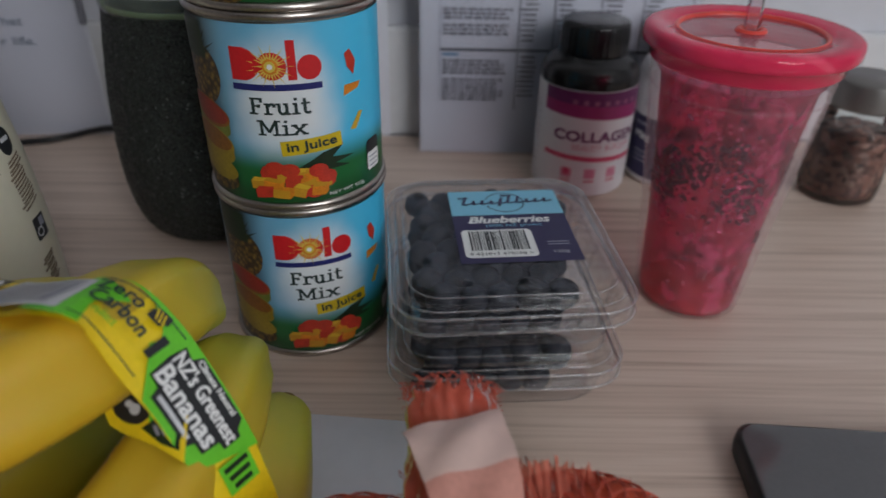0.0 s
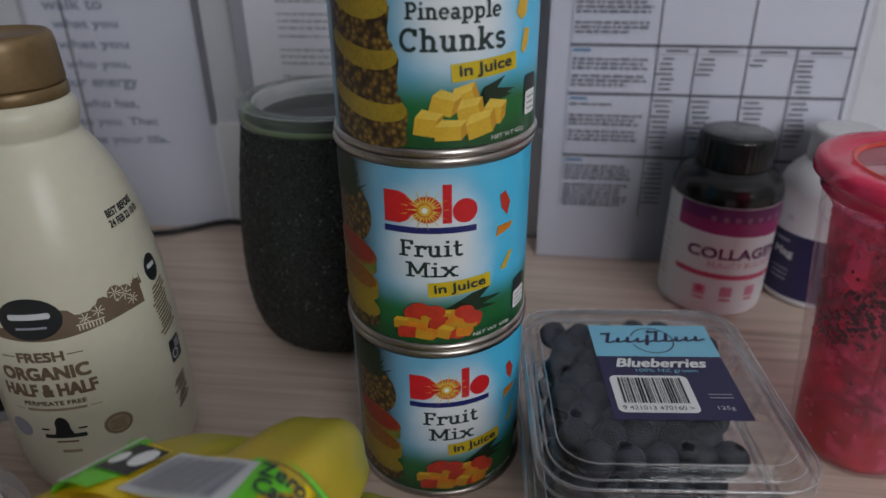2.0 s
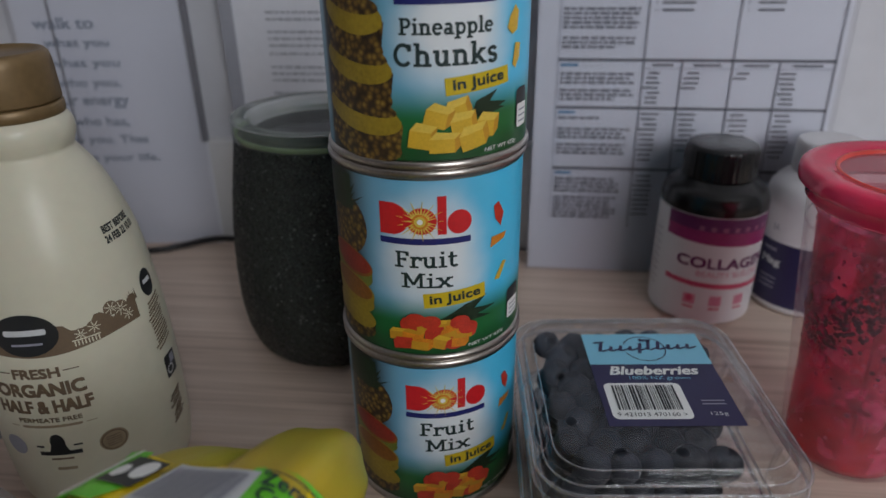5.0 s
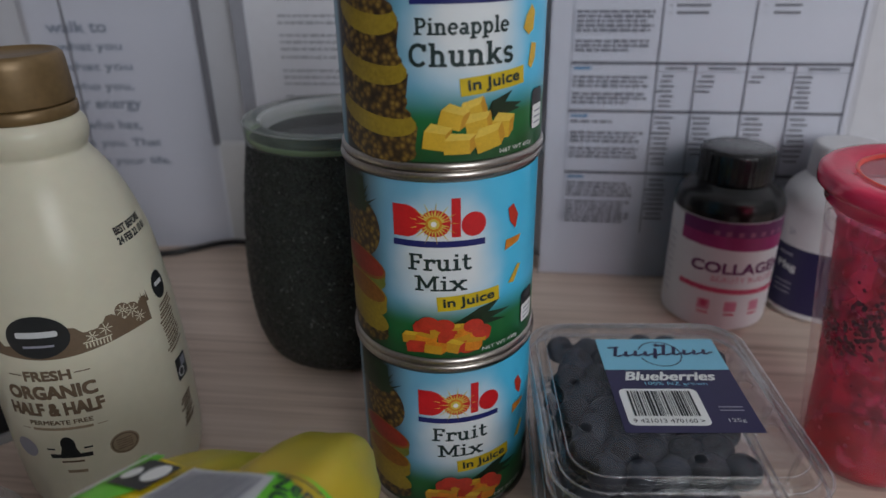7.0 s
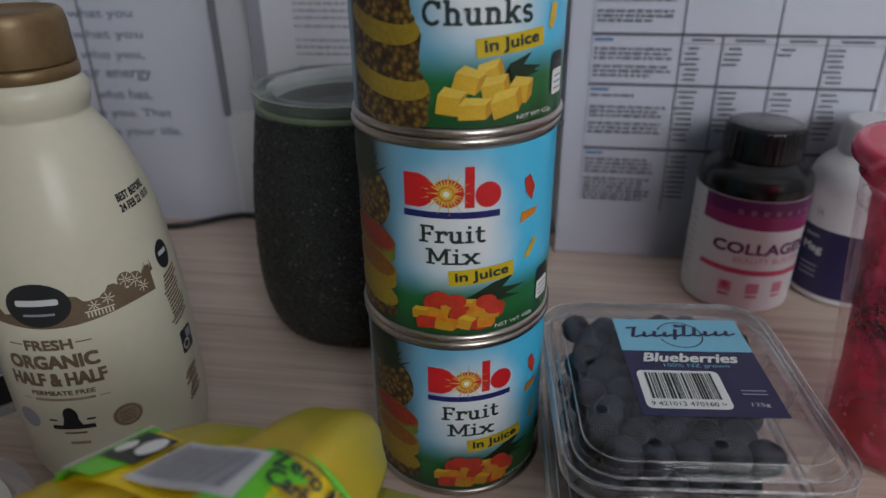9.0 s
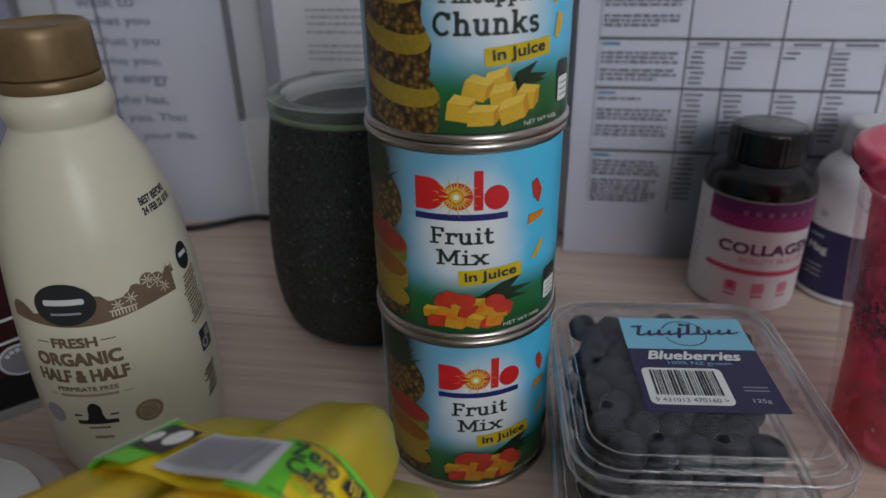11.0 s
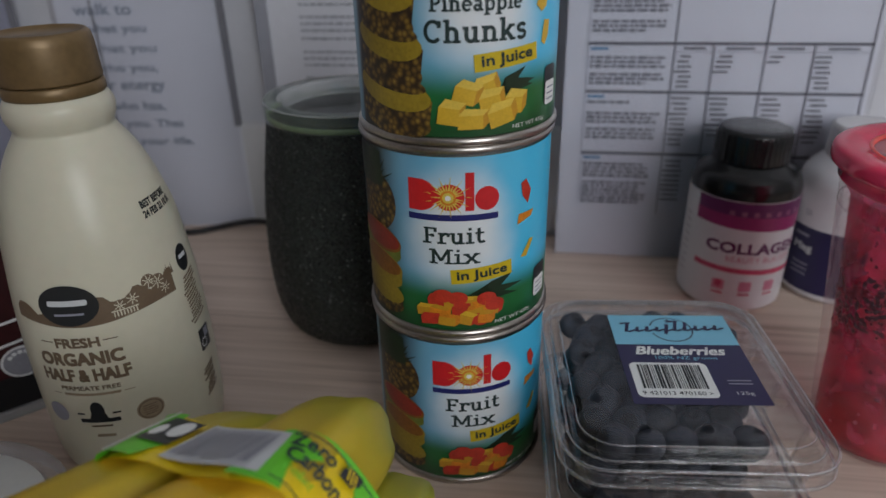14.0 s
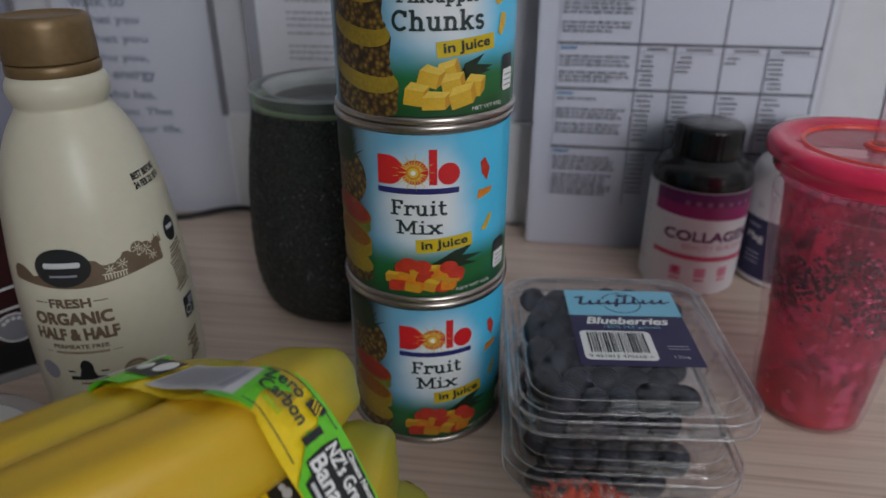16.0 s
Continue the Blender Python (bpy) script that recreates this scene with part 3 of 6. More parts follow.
def slab_letters():
    """Strokes of a slab-serif alphabet: l line, s serif, a arc; capitals are 1 high."""
    stem = lambda x, y0, y1: ("l", x, y0, x, y1)
    foot = lambda x, w=0.48: ("s", x, 0.052, w)
    flag = lambda x, y, w=0.26: ("s", x - 0.06, y - 0.052, w)
    arch = [("a", 0.43, 0.43, 0.22, 0.205, 0, 165), stem(0.65, 0, 0.45), foot(0.65, 0.40)]
    return {
        "F": (0.82, [stem(0.22, 0, 1), foot(0.22, 0.5), ("s", 0.40, 0.948, 0.70), ("l", 0.70, 0.74, 0.70, 1.0), ("s", 0.40, 0.52, 0.36), ("l", 0.55, 0.42, 0.55, 0.62)]),
        "r": (0.66, [stem(0.22, 0, 0.68), foot(0.24, 0.50), flag(0.22, 0.70), ("a", 0.47, 0.43, 0.22, 0.21, 55, 165), ("l", 0.60, 0.46, 0.60, 0.66)]),
        "u": (0.90, [stem(0.22, 0.25, 0.70), flag(0.22, 0.70), ("a", 0.42, 0.26, 0.20, 0.20, 180, 345), stem(0.64, 0, 0.70), flag(0.64, 0.70), ("s", 0.72, 0.052, 0.26)]),
        "i": (0.50, [stem(0.25, 0, 0.70), foot(0.25, 0.48), flag(0.25, 0.70), ("l", 0.25, 0.84, 0.25, 1.0)]),
        "t": (0.62, [stem(0.25, 0.20, 0.95), ("s", 0.30, 0.648, 0.50), ("a", 0.42, 0.20, 0.17, 0.14, 180, 330)]),
        "M": (1.20, [stem(0.22, 0, 1), stem(0.98, 0, 1), ("l", 0.22, 1.0, 0.60, 0.22), ("l", 0.60, 0.22, 0.98, 1.0), foot(0.22, 0.42), foot(0.98, 0.42), flag(0.20, 1.0, 0.28), ("s", 1.06, 0.948, 0.28)]),
        "x": (0.84, [("l", 0.14, 0.03, 0.70, 0.67), ("l", 0.14, 0.67, 0.70, 0.03), foot(0.15, 0.32), foot(0.70, 0.32), ("s", 0.16, 0.648, 0.32), ("s", 0.69, 0.648, 0.32)]),
        "P": (0.86, [stem(0.22, 0, 1), foot(0.24, 0.52), flag(0.22, 1.0), ("s", 0.34, 0.940, 0.28), ("s", 0.34, 0.46, 0.28), ("a", 0.46, 0.70, 0.27, 0.235, -90, 90)]),
        "n": (0.90, [stem(0.22, 0, 0.70), foot(0.22, 0.40), flag(0.22, 0.70), *arch]),
        "h": (0.90, [stem(0.22, 0, 1.02), foot(0.22, 0.40), flag(0.22, 1.02), *arch]),
        "e": (0.76, [("a", 0.38, 0.34, 0.27, 0.295, 0, 318), ("s", 0.40, 0.36, 0.48)]),
        "a": (0.80, [("a", 0.33, 0.20, 0.19, 0.145, 0, 360), stem(0.56, 0, 0.48), ("a", 0.36, 0.47, 0.20, 0.165, 0, 150), ("s", 0.66, 0.052, 0.22)]),
        "p": (0.88, [stem(0.22, -0.28, 0.70), ("s", 0.22, -0.23, 0.46), flag(0.22, 0.70), ("a", 0.46, 0.34, 0.26, 0.295, -160, 160)]),
        "l": (0.50, [stem(0.25, 0, 1.02), foot(0.25, 0.48), flag(0.25, 1.02)]),
        "C": (0.96, [("a", 0.50, 0.50, 0.37, 0.44, 48, 318), ("l", 0.79, 0.66, 0.79, 0.97)]),
        "k": (0.90, [stem(0.22, 0, 1.02), foot(0.22, 0.40), flag(0.22, 1.02), ("l", 0.28, 0.28, 0.64, 0.66), ("l", 0.40, 0.42, 0.72, 0.03), ("s", 0.66, 0.648, 0.32), foot(0.74, 0.30)]),
        "s": (0.70, [("a", 0.35, 0.51, 0.20, 0.150, 20, 270), ("a", 0.35, 0.20, 0.21, 0.158, 200, 450)]),
    }


SLAB = slab_letters()


def on_cylinder(r):
    return lambda u, v, d: Vector(((r + d) * math.sin(u / r), -(r + d) * math.cos(u / r), v))


def on_turned(profile, r0):
    def surf(u, v, d):
        r = radius_at(profile, v) + d
        return Vector((r * math.sin(u / r0), -r * math.cos(u / r0), v))
    return surf


# ---- the setting ----
tagged(box("table_top", -1.1, 1.1, -0.16, Y1 - 0.012, -0.028, 0.0, M_TABLE, bevel=0.002), "pale wood-grain laminate table top against the wall", "table", kind="structure")
tagged(box("floor", X0, X1, Y0, Y1, ZF - 0.1, ZF, M_FLOOR), "brown floor of the room", "floor", kind="structure")
tagged(box("ceiling", X0, X1, Y0, Y1, ZC, ZC + 0.1, M_CEIL), "white painted ceiling", "ceiling", kind="structure")
tagged(box("wall_north", X0 - 0.1, X1 + 0.1, Y1, Y1 + 0.12, ZF, ZC, M_WALL), "white painted wall behind the table", "wall", kind="structure")
tagged(box("wall_east", X1, X1 + 0.1, Y0, Y1, ZF, ZC, M_ROOM), "grey painted side wall of the room", "wall", kind="structure")
tagged(box("wall_west", X0 - 0.1, X0, Y0, Y1, ZF, ZC, M_ROOM), "grey painted side wall of the room", "wall", kind="structure")
south = tagged(new("wall_south"), "grey painted wall with the window opening", "wall", kind="structure")
for a, b, c, d in ((X0 - 0.1, WX0, ZF, ZC), (WX1, X1 + 0.1, ZF, ZC), (WX0, WX1, ZF, WZ0), (WX0, WX1, WZ1, ZC)):
    box("wall_panel", a, b, Y0 - 0.12, Y0, c, d, M_ROOM, south)
tagged(box("trim", -1.1, 1.1, Y1 - 0.010, Y1 - 0.001, 0.0, 0.0905, M_UPSTAND, bevel=0.0015), "white upstand panel along the back of the table", "trim", kind="structure")


# ---- cans of fruit ----
CAN_H, CAN_R = 0.0848, 0.0402


def fruit_stack(p, u, kind):
    """The column of cut fruit printed at the label's edge."""
    if kind == "mix":
        p.disc(u, 0.0575, 0.0120, 0.0130, M_PINESKIN, 2)
        p.disc(u + 0.0035, 0.0575, 0.0075, 0.0115, P_F_GREEN, 1)
        for k in range(11):
            a = radians(150 - 14 * k)
            x, z, r = u - 0.002, 0.0670, 0.0150 if k % 2 else 0.0115
            p.poly([(x - 0.0022, z - 0.003), (x + 0.0022, z - 0.003), (x + r * math.cos(a), min(z + r * 0.8 * math.sin(a), 0.0795))], P_LEAF, 3 + 0.1 * k)
        p.poly([(u - 0.016, 0.0640), (u + 0.005, 0.0645), (u + 0.004, 0.0790), (u - 0.016, 0.0790)], P_LEAF, 2.5)
        for z, top, side, rim in ((0.0420, P_S_RED, P_F_GREEN, P_S_ORANGE), (0.0300, P_S_ORANGE, P_S_YELLOW, P_S_YELLOW), (0.0175, P_S_YELLOW, M_PINESKIN, P_S_YELLOW)):
            p.disc(u, z - 0.0050, 0.0138, 0.0062, side, 4.6, rot=-8)
            p.bar(u, z - 0.0025, 0.0274, 0.0050, side, 4.8, rot=-8)
            p.disc(u, z, 0.0142, 0.0060, rim, 5.0, rot=-10)
            p.disc(u + 0.0004, z + 0.0004, 0.0128, 0.0050, top, 5.4, rot=-10)
    else:
        p.disc(u, 0.0700, 0.0135, 0.0120, M_PINESKIN, 2)
        for k, z in enumerate((0.0540, 0.0375, 0.0195)):
            w = 0.0140 + 0.0018 * k
            p.disc(u + 0.0010 * k, z - 0.0105, w * 0.98, 0.0062, M_PINESKIN, 3 + k, rot=-8)
            p.bar(u + 0.0010 * k, z - 0.0055, 2 * w - 0.0008, 0.0105, M_PINESKIN, 3.2 + k, rot=-8)
            p.disc(u + 0.0010 * k, z, w, 0.0066, P_S_YELLOW, 3.5 + k, rot=-10)
            p.disc(u + 0.0010 * k, z + 0.0040, w * 0.90, 0.0036, M_PINESKIN, 3.7 + k, rot=-10)


def chunk(p, cx, cy, w, h, rot, m_top, m_front, m_side, layer):
    """A printed cube of fruit: three faces."""
    c, s = math.cos(radians(rot)), math.sin(radians(rot))
    q = lambda x, y: (cx + x * c - y * s, cy + x * s + y * c)
    p.poly([q(-w / 2, -h / 2), q(w * 0.3, -h / 2), q(w * 0.3, h * 0.15), q(-w / 2, h * 0.15)], m_front, layer)
    p.poly([q(w * 0.3, -h / 2), q(w / 2, -h * 0.2), q(w / 2, h * 0.42), q(w * 0.3, h * 0.15)], m_side, layer)
    p.poly([q(-w / 2, h * 0.15), q(w * 0.3, h * 0.15), q(w / 2, h * 0.42), q(-w * 0.28, h / 2)], m_top, layer)


def sun_logo(p, cx, cy, w):
    """The maker's mark as plain shapes: red blocks, a sunburst and a navy bar."""
    h = w * 0.36
    p.disc(cx - w * 0.36, cy, w * 0.20, h * 0.50, P_RED, 2, a0=-90, a1=90)
    p.bar(cx - w * 0.40, cy, w * 0.17, h, P_RED, 2)
    p.disc(cx - w * 0.03, cy - h * 0.05, w * 0.16, h * 0.42, P_RED, 2)
    p.bar(cx + w * 0.185, cy + h * 0.12, w * 0.095, h * 1.2, P_RED, 2)
    p.disc(cx + w * 0.375, cy - h * 0.12, w * 0.135, h * 0.38, P_RED, 2)
    for k in range(26):
        a, r = radians(360 * k / 26), w * (0.20 if k % 2 else 0.27)
        t, o = (math.cos(a), math.sin(a)), (-math.sin(a) * w * 0.011, math.cos(a) * w * 0.011)
        x, y = cx - w * 0.045, cy - h * 0.05
        p.put([(x + o[0] * 1.6, y + o[1] * 1.6), (x - o[0] * 1.6, y - o[1] * 1.6), (x + t[0] * r, y + t[1] * r * 0.9)], [(1, 2, 0)], P_SUN, 4)
    p.disc(cx - w * 0.045, cy - h * 0.05, w * 0.085, w * 0.085, P_F_ORANGE, 5)
    p.disc(cx - w * 0.045, cy - h * 0.05, w * 0.060, w * 0.060, P_SUN, 6)
    p.disc(cx - w * 0.045, cy - h * 0.05, w * 0.030, w * 0.030, P_WHITE, 7)
    p.bar(cx + w * 0.005, cy - h * 0.70, w * 0.99, h * 0.20, P_NAVY, 3)


def fruit_can(kind, m, label):
    can = thing("fruit_can", m, label, "tin can", "stack of fruit cans")
    R, H = CAN_R, CAN_H
    seam = [(R - 0.0012, 0.0035), (R + 0.0002, 0.0034), (R + 0.0011, 0.0026), (R + 0.0013, 0.0014), (R + 0.0008, 0.0003), (R - 0.0004, 0.0), (R - 0.0016, 0.0004), (R - 0.0018, 0.0030)]
    mesh("body", *lathe([(R - 0.0005, 0.002), (R - 0.0005, H - 0.002)], 96), M_STEEL, can)
    mesh("bottom_rim", *lathe(seam, 96), M_STEEL, can, label="shiny steel seam")
    mesh("top_rim", *lathe([(r, H - z) for r, z in reversed(seam)], 96), M_STEEL, can, label="shiny steel seam")
    mesh("lid", *lathe([(R - 0.0016, H - 0.0005), (R - 0.0022, H - 0.004), (R - 0.006, H - 0.0042), (R - 0.007, H - 0.0035), (R - 0.016, H - 0.0035), (0.0004, H - 0.0035)], 64, cap1=True), M_STEEL, can)
    mesh("base", *lathe([(R - 0.0016, 0.0005), (R - 0.0022, 0.003), (0.0004, 0.003)], 48, cap1=True), M_STEEL, can)
    # the paper label, wrapped round with UVs in metres
    z0, z1, seg = 0.0036, H - 0.0042, 120
    vs, fs, uv = [], [], []
    for i in range(seg + 1):
        a = -math.pi + 2 * math.pi * i / seg
        for z in np.linspace(z0, z1, 7):
            vs.append(((R) * math.sin(a), -(R) * math.cos(a), z))
            uv.append((a * R, z))
    for i in range(seg):
        for k in range(6):
            b = i * 7 + k
            fs.append((b, b + 7, b + 8, b + 1))
    mesh("paper_label", vs, fs, M_LABEL_MIX if kind == "mix" else M_LABEL_PINE, can, uvs=uv, label="glossy blue and green printed paper label")
    surf = on_cylinder(R)
    logo, words, fruit, tagline, weight = Print(surf), Print(surf), Print(surf), Print(surf), Print(surf)
    rnd = random.Random(5)
    if kind == "mix":
        sun_logo(logo, 0.0030, 0.0650, 0.0365)
        words.slab("Fruit", 0.0035, 0.0445, 0.0250, 0.0070, P_LETTER)
        words.slab("Mix", 0.0035, 0.0355, 0.0205, 0.0066, P_LETTER)
        fruit.bar(0.0150, 0.0303, 0.0262, 0.0066, P_YELLOW, 3, rot=4)
        tagline.text("in Juice", 0.0150, 0.0302, 0.0210, 0.0050, P_LETTER, 5, rot=4, bold=0.03)
        for tip, side in (((0.0290, 0.0285), 0.0262), ((0.0345, 0.0222), 0.0240), ((0.0320, 0.0180), 0.0222)):
            fruit.poly([(0.0060, 0.0190), (0.0120, 0.0165), (0.0215, side - 0.0042), tip, (0.0190, side)], P_LEAF, 2)
        tones = [(P_F_RED, P_F_RED), (P_F_AMBER, P_F_ORANGE), (P_F_YELLOW, P_F_AMBER), (P_F_ORANGE, P_F_AMBER)]
        for row, (zc, n, span) in enumerate(((0.0182, 4, 0.018), (0.0140, 5, 0.028), (0.0098, 4, 0.022))):
            for k in range(n):
                a, b = tones[(k * 3 + row * 2) % 4]
                chunk(fruit, 0.0050 + (k / (n - 1) - 0.5) * span + rnd.uniform(-0.001, 0.001), zc + rnd.uniform(-0.0006, 0.0006), rnd.uniform(0.0072, 0.0090), rnd.uniform(0.0056, 0.0066),
                      rnd.uniform(-18, 18), a, b, P_F_ORANGE if k % 2 else P_F_RED, 6 + row * 2 + k % 2)
        for c in ((-0.0015, 0.0208), (0.0045, 0.0198), (0.0165, 0.0188), (0.0200, 0.0155), (0.0140, 0.0092)):
            fruit.disc(*c, 0.0042, 0.0031, P_F_RED, 9)
        fruit.poly([(0.0320, 0.0665), (0.0347, 0.0680), (0.0378, 0.0625), (0.0362, 0.0570), (0.0330, 0.0610)], P_F_RED, 3)
        fruit.poly([(0.0305, 0.0490), (0.0385, 0.0510), (0.0400, 0.0535), (0.0312, 0.0535)], P_F_ORANGE, 3)
        fruit.poly([(0.0330, 0.0335), (0.0362, 0.0330), (0.0405, 0.0400), (0.0382, 0.0405)], P_F_YELLOW, 3)
        fruit_stack(fruit, -0.0335, "mix")
        weight.text("NET WT 430g", 0.0300, 0.0062, 0.0190, 0.0022, P_WHITE, 4, rot=1)
        fruit.bar(0.0475, 0.0175, 0.0105, 0.0150, P_BLACK, 3, round_=0.002)
        fruit.bar(0.0475, 0.0145, 0.0098, 0.0085, P_WHITE, 4, round_=0.001)
        for k in range(3):
            fruit.bar(0.0475, 0.0165 - 0.0022 * k, 0.0070, 0.0006, P_GREY, 5)
    else:
        sun_logo(logo, 0.0030, 0.0680, 0.0365)
        words.slab("Pineapple", 0.0032, 0.0478, 0.0335, 0.0054, P_LETTER)
        words.slab("Chunks", 0.0032, 0.0374, 0.0385, 0.0076, P_LETTER)
        fruit.bar(0.0148, 0.0312, 0.0262, 0.0062, P_YELLOW, 3, rot=5)
        tagline.text("in Juice", 0.0148, 0.0311, 0.0205, 0.0048, P_LETTER, 5, rot=5, bold=0.03)
        for tip in ((0.0225, 0.0275), (0.0275, 0.0225), (0.0265, 0.0205)):
            fruit.poly([(0.0115, 0.0200), (0.0145, 0.0185), tip, (0.0135, 0.0245)], P_LEAF, 2)
        for cx, cz, w, h, rot, lay in ((0.0065, 0.0220, 0.0100, 0.0082, 20, 4), (-0.0005, 0.0200, 0.0100, 0.0088, -16, 5), (0.0085, 0.0170, 0.0100, 0.0088, 10, 6), (-0.0065, 0.0130, 0.0096, 0.0096, -8, 7),
                                       (0.0180, 0.0155, 0.0095, 0.0092, -6, 7), (0.0015, 0.0105, 0.0115, 0.0078, 0, 8), (0.0125, 0.0120, 0.0118, 0.0090, 14, 9)):
            chunk(fruit, cx, cz, w, h, rot, P_F_PALE, P_F_YELLOW, P_F_AMBER, lay)
        fruit.poly([(0.0270, 0.0480), (0.0300, 0.0455), (0.0330, 0.0470), (0.0338, 0.0530), (0.0315, 0.0555), (0.0285, 0.0520)], P_F_YELLOW, 3)
        fruit.poly([(0.0305, 0.0350), (0.0325, 0.0335), (0.0350, 0.0370), (0.0355, 0.0420), (0.0320, 0.0425)], P_F_YELLOW, 3)
        fruit_stack(fruit, -0.0330, "pine")
        weight.text("NET WT 432g", 0.0255, 0.0058, 0.0170, 0.0021, P_WHITE, 4, rot=1)
        fruit.bar(0.0385, 0.0180, 0.0090, 0.0150, P_BLACK, 3, round_=0.002)
        fruit.bar(0.0388, 0.0150, 0.0082, 0.0090, P_WHITE, 4, round_=0.001)
        for k in range(3):
            fruit.bar(0.0388, 0.0170 - 0.0022 * k, 0.0060, 0.0006, P_GREY, 5)
    logo.build("logo_print", can, "red and navy mark with a yellow sunburst")
    words.build("lettering", can, "dark printed words")
    tagline.build("tag_lettering", can)
    weight.build("weight_lettering", can, "small white lettering")
    fruit.build("fruit_print", can, "printed picture of cut fruit" if kind == "mix" else "printed picture of pineapple pieces")
    return can


CAN_X, CAN_Y = -0.0660, 0.3105
low = fruit_can("mix", pose(CAN_X, CAN_Y, 0, 0, 0, 10.5), "fruit mix tin at the bottom of the stack, on the table")
mid = copy_thing(low, pose(CAN_X - 0.0002, CAN_Y, CAN_H, 0, 0, 0))
mid["label"] = "fruit mix tin in the middle of the stack of three"
fruit_can("pine", pose(CAN_X + 0.0004, CAN_Y, 2 * CAN_H, 0, 0, 13.0), "pineapple chunks tin on top of the stack")


# ---- bottle of cream blend ----
def cream_bottle(m):
    ob = thing("milk_bottle", m, "cream plastic bottle of organic half and half with bronze cap", "bottle")
    prof = smooth_profile([(0.030, 0.0), (0.0355, 0.0035), (0.0397, 0.012), (0.0410, 0.032), (0.0411, 0.062), (0.0401, 0.090), (0.0382, 0.112), (0.0360, 0.129),
                           (0.0315, 0.146), (0.0262, 0.159), (0.0210, 0.1675), (0.0198, 0.1700), (0.0205, 0.1722), (0.0216, 0.1760), (0.0214, 0.1800), (0.0198, 0.1830), (0.0180, 0.1850), (0.0180, 0.1880)], 5)
    mesh("body", *lathe(prof, 96, cap0=True), M_CREAM, ob)
    mesh("tamper_ring", *lathe([(0.0176, 0.1836), (0.0195, 0.1838), (0.0199, 0.1850), (0.0198, 0.1880), (0.0192, 0.1888), (0.0180, 0.1888)], 72), M_GOLD, ob)
    seg, vs = 120, []
    capp = [(0.0180, 0.1892), (0.0193, 0.1892), (0.0196, 0.1900), (0.0192, 0.2040), (0.0186, 0.2072), (0.0172, 0.2086), (0.0160, 0.2084), (0.0155, 0.2076), (0.0005, 0.2076)]
    vs, fs = lathe(capp, seg, cap1=True)
    for i, v in enumerate(vs):
        row = i // seg
        if row in (2, 3) and i % 2:
            vs[i] = (v[0] * 0.985, v[1] * 0.985, v[2])
    mesh("cap", vs, fs, M_GOLD, ob, label="bronze screw cap with a fluted side")
    r0 = 0.0395
    p = Print(on_turned(prof, r0), 0.00014)
    at = lambda a: radians(a) * r0
    # brown landscape strip
    rnd = random.Random(3)
    top = [(at(-28 + 106 * k / 30), 0.1015 + 0.0022 * math.sin(k * 0.9) + 0.0035 * (k / 30) + rnd.uniform(-0.0012, 0.0014)) for k in range(31)]
    low_ = [(at(-28 + 106 * k / 30), 0.0945 + 0.0015 * math.sin(k * 0.21 + 2)) for k in range(30, -1, -1)]
    p.poly(top + low_, P_BROWN, 1)
    for a, z, r in ((60, 0.1065, 0.0032), (66, 0.1045, 0.0036), (48, 0.1015, 0.0030), (40, 0.1000, 0.0028), (70, 0.1005, 0.0030)):
        p.disc(at(a), z, r, r, P_BROWN, 2)
        for k in range(7):
            c, s = math.cos(k * 0.9), math.sin(k * 0.9)
            p.bar(at(a) + c * r * 0.5, z + s * r * 0.5, r * 0.75, 0.00035, P_CREAMY, 3, rot=math.degrees(k * 0.9))
    for k in range(8):
        p.bar(at(36) + 0.0013 * k, 0.0965, 0.0005, 0.0022, P_CREAMY, 3)
    p.bar(at(36) + 0.0045, 0.0980, 0.0110, 0.0005, P_CREAMY, 3)
    for k in range(6):
        p.poly([(at(72 + k * 1.4) - 0.0007, 0.1045), (at(72 + k * 1.4) + 0.0007, 0.1045), (at(72 + k * 1.4), 0.1075 + 0.0012 * (k % 3))], P_BROWN, 2)
    p.disc(at(11), 0.1035, 0.0126, 0.0094, P_BLACK, 4)
    p.bar(at(11), 0.1048, 0.0165, 0.0026, P_PALEGREY, 5, round_=0.0010)
    p.bar(at(11), 0.0996, 0.0120, 0.0010, P_GREY, 5)
    p.text("FRESH", at(10.5), 0.0856, 0.0180, 0.0044, P_BROWN, 2, bold=0.06)
    for a in (-8.5, 30):
        p.bar(at(a), 0.0860, 0.0060, 0.0005, P_BROWN, 2)
    p.text("ORGANIC", at(9.5), 0.0775, 0.0350, 0.0060, P_BROWN, 2, bold=0.06)
    p.text("HALF & HALF", at(9.5), 0.0690, 0.0375, 0.0060, P_BROWN, 2, bold=0.06)
    p.text("PERMEATE FREE", at(10.5), 0.0622, 0.0250, 0.0021, P_BROWN, 2, bold=0.04)
    p.bar(at(10.5), 0.0588, 0.0240, 0.0013, P_BROWN_PALE, 2)
    for a in (-12, 33):
        p.bar(at(a), 0.0588, 0.0040, 0.0004, P_BROWN_PALE, 2)
    # dark emblem
    p.disc(at(11), 0.0500, 0.0030, 0.0045, P_BLACK, 2)
    p.poly([(at(11) - 0.0040, 0.0450), (at(11) + 0.0040, 0.0450), (at(11) + 0.0018, 0.0520), (at(11) - 0.0018, 0.0520)], P_BLACK, 3)
    p.bar(at(11), 0.0440, 0.0170, 0.0022, P_BLACK, 2)
    p.bar(at(11), 0.0408, 0.0090, 0.0010, P_BROWN, 2)
    for a in (0, 22):
        p.bar(at(a), 0.0478, 0.0034, 0.0009, P_BLACK, 2)
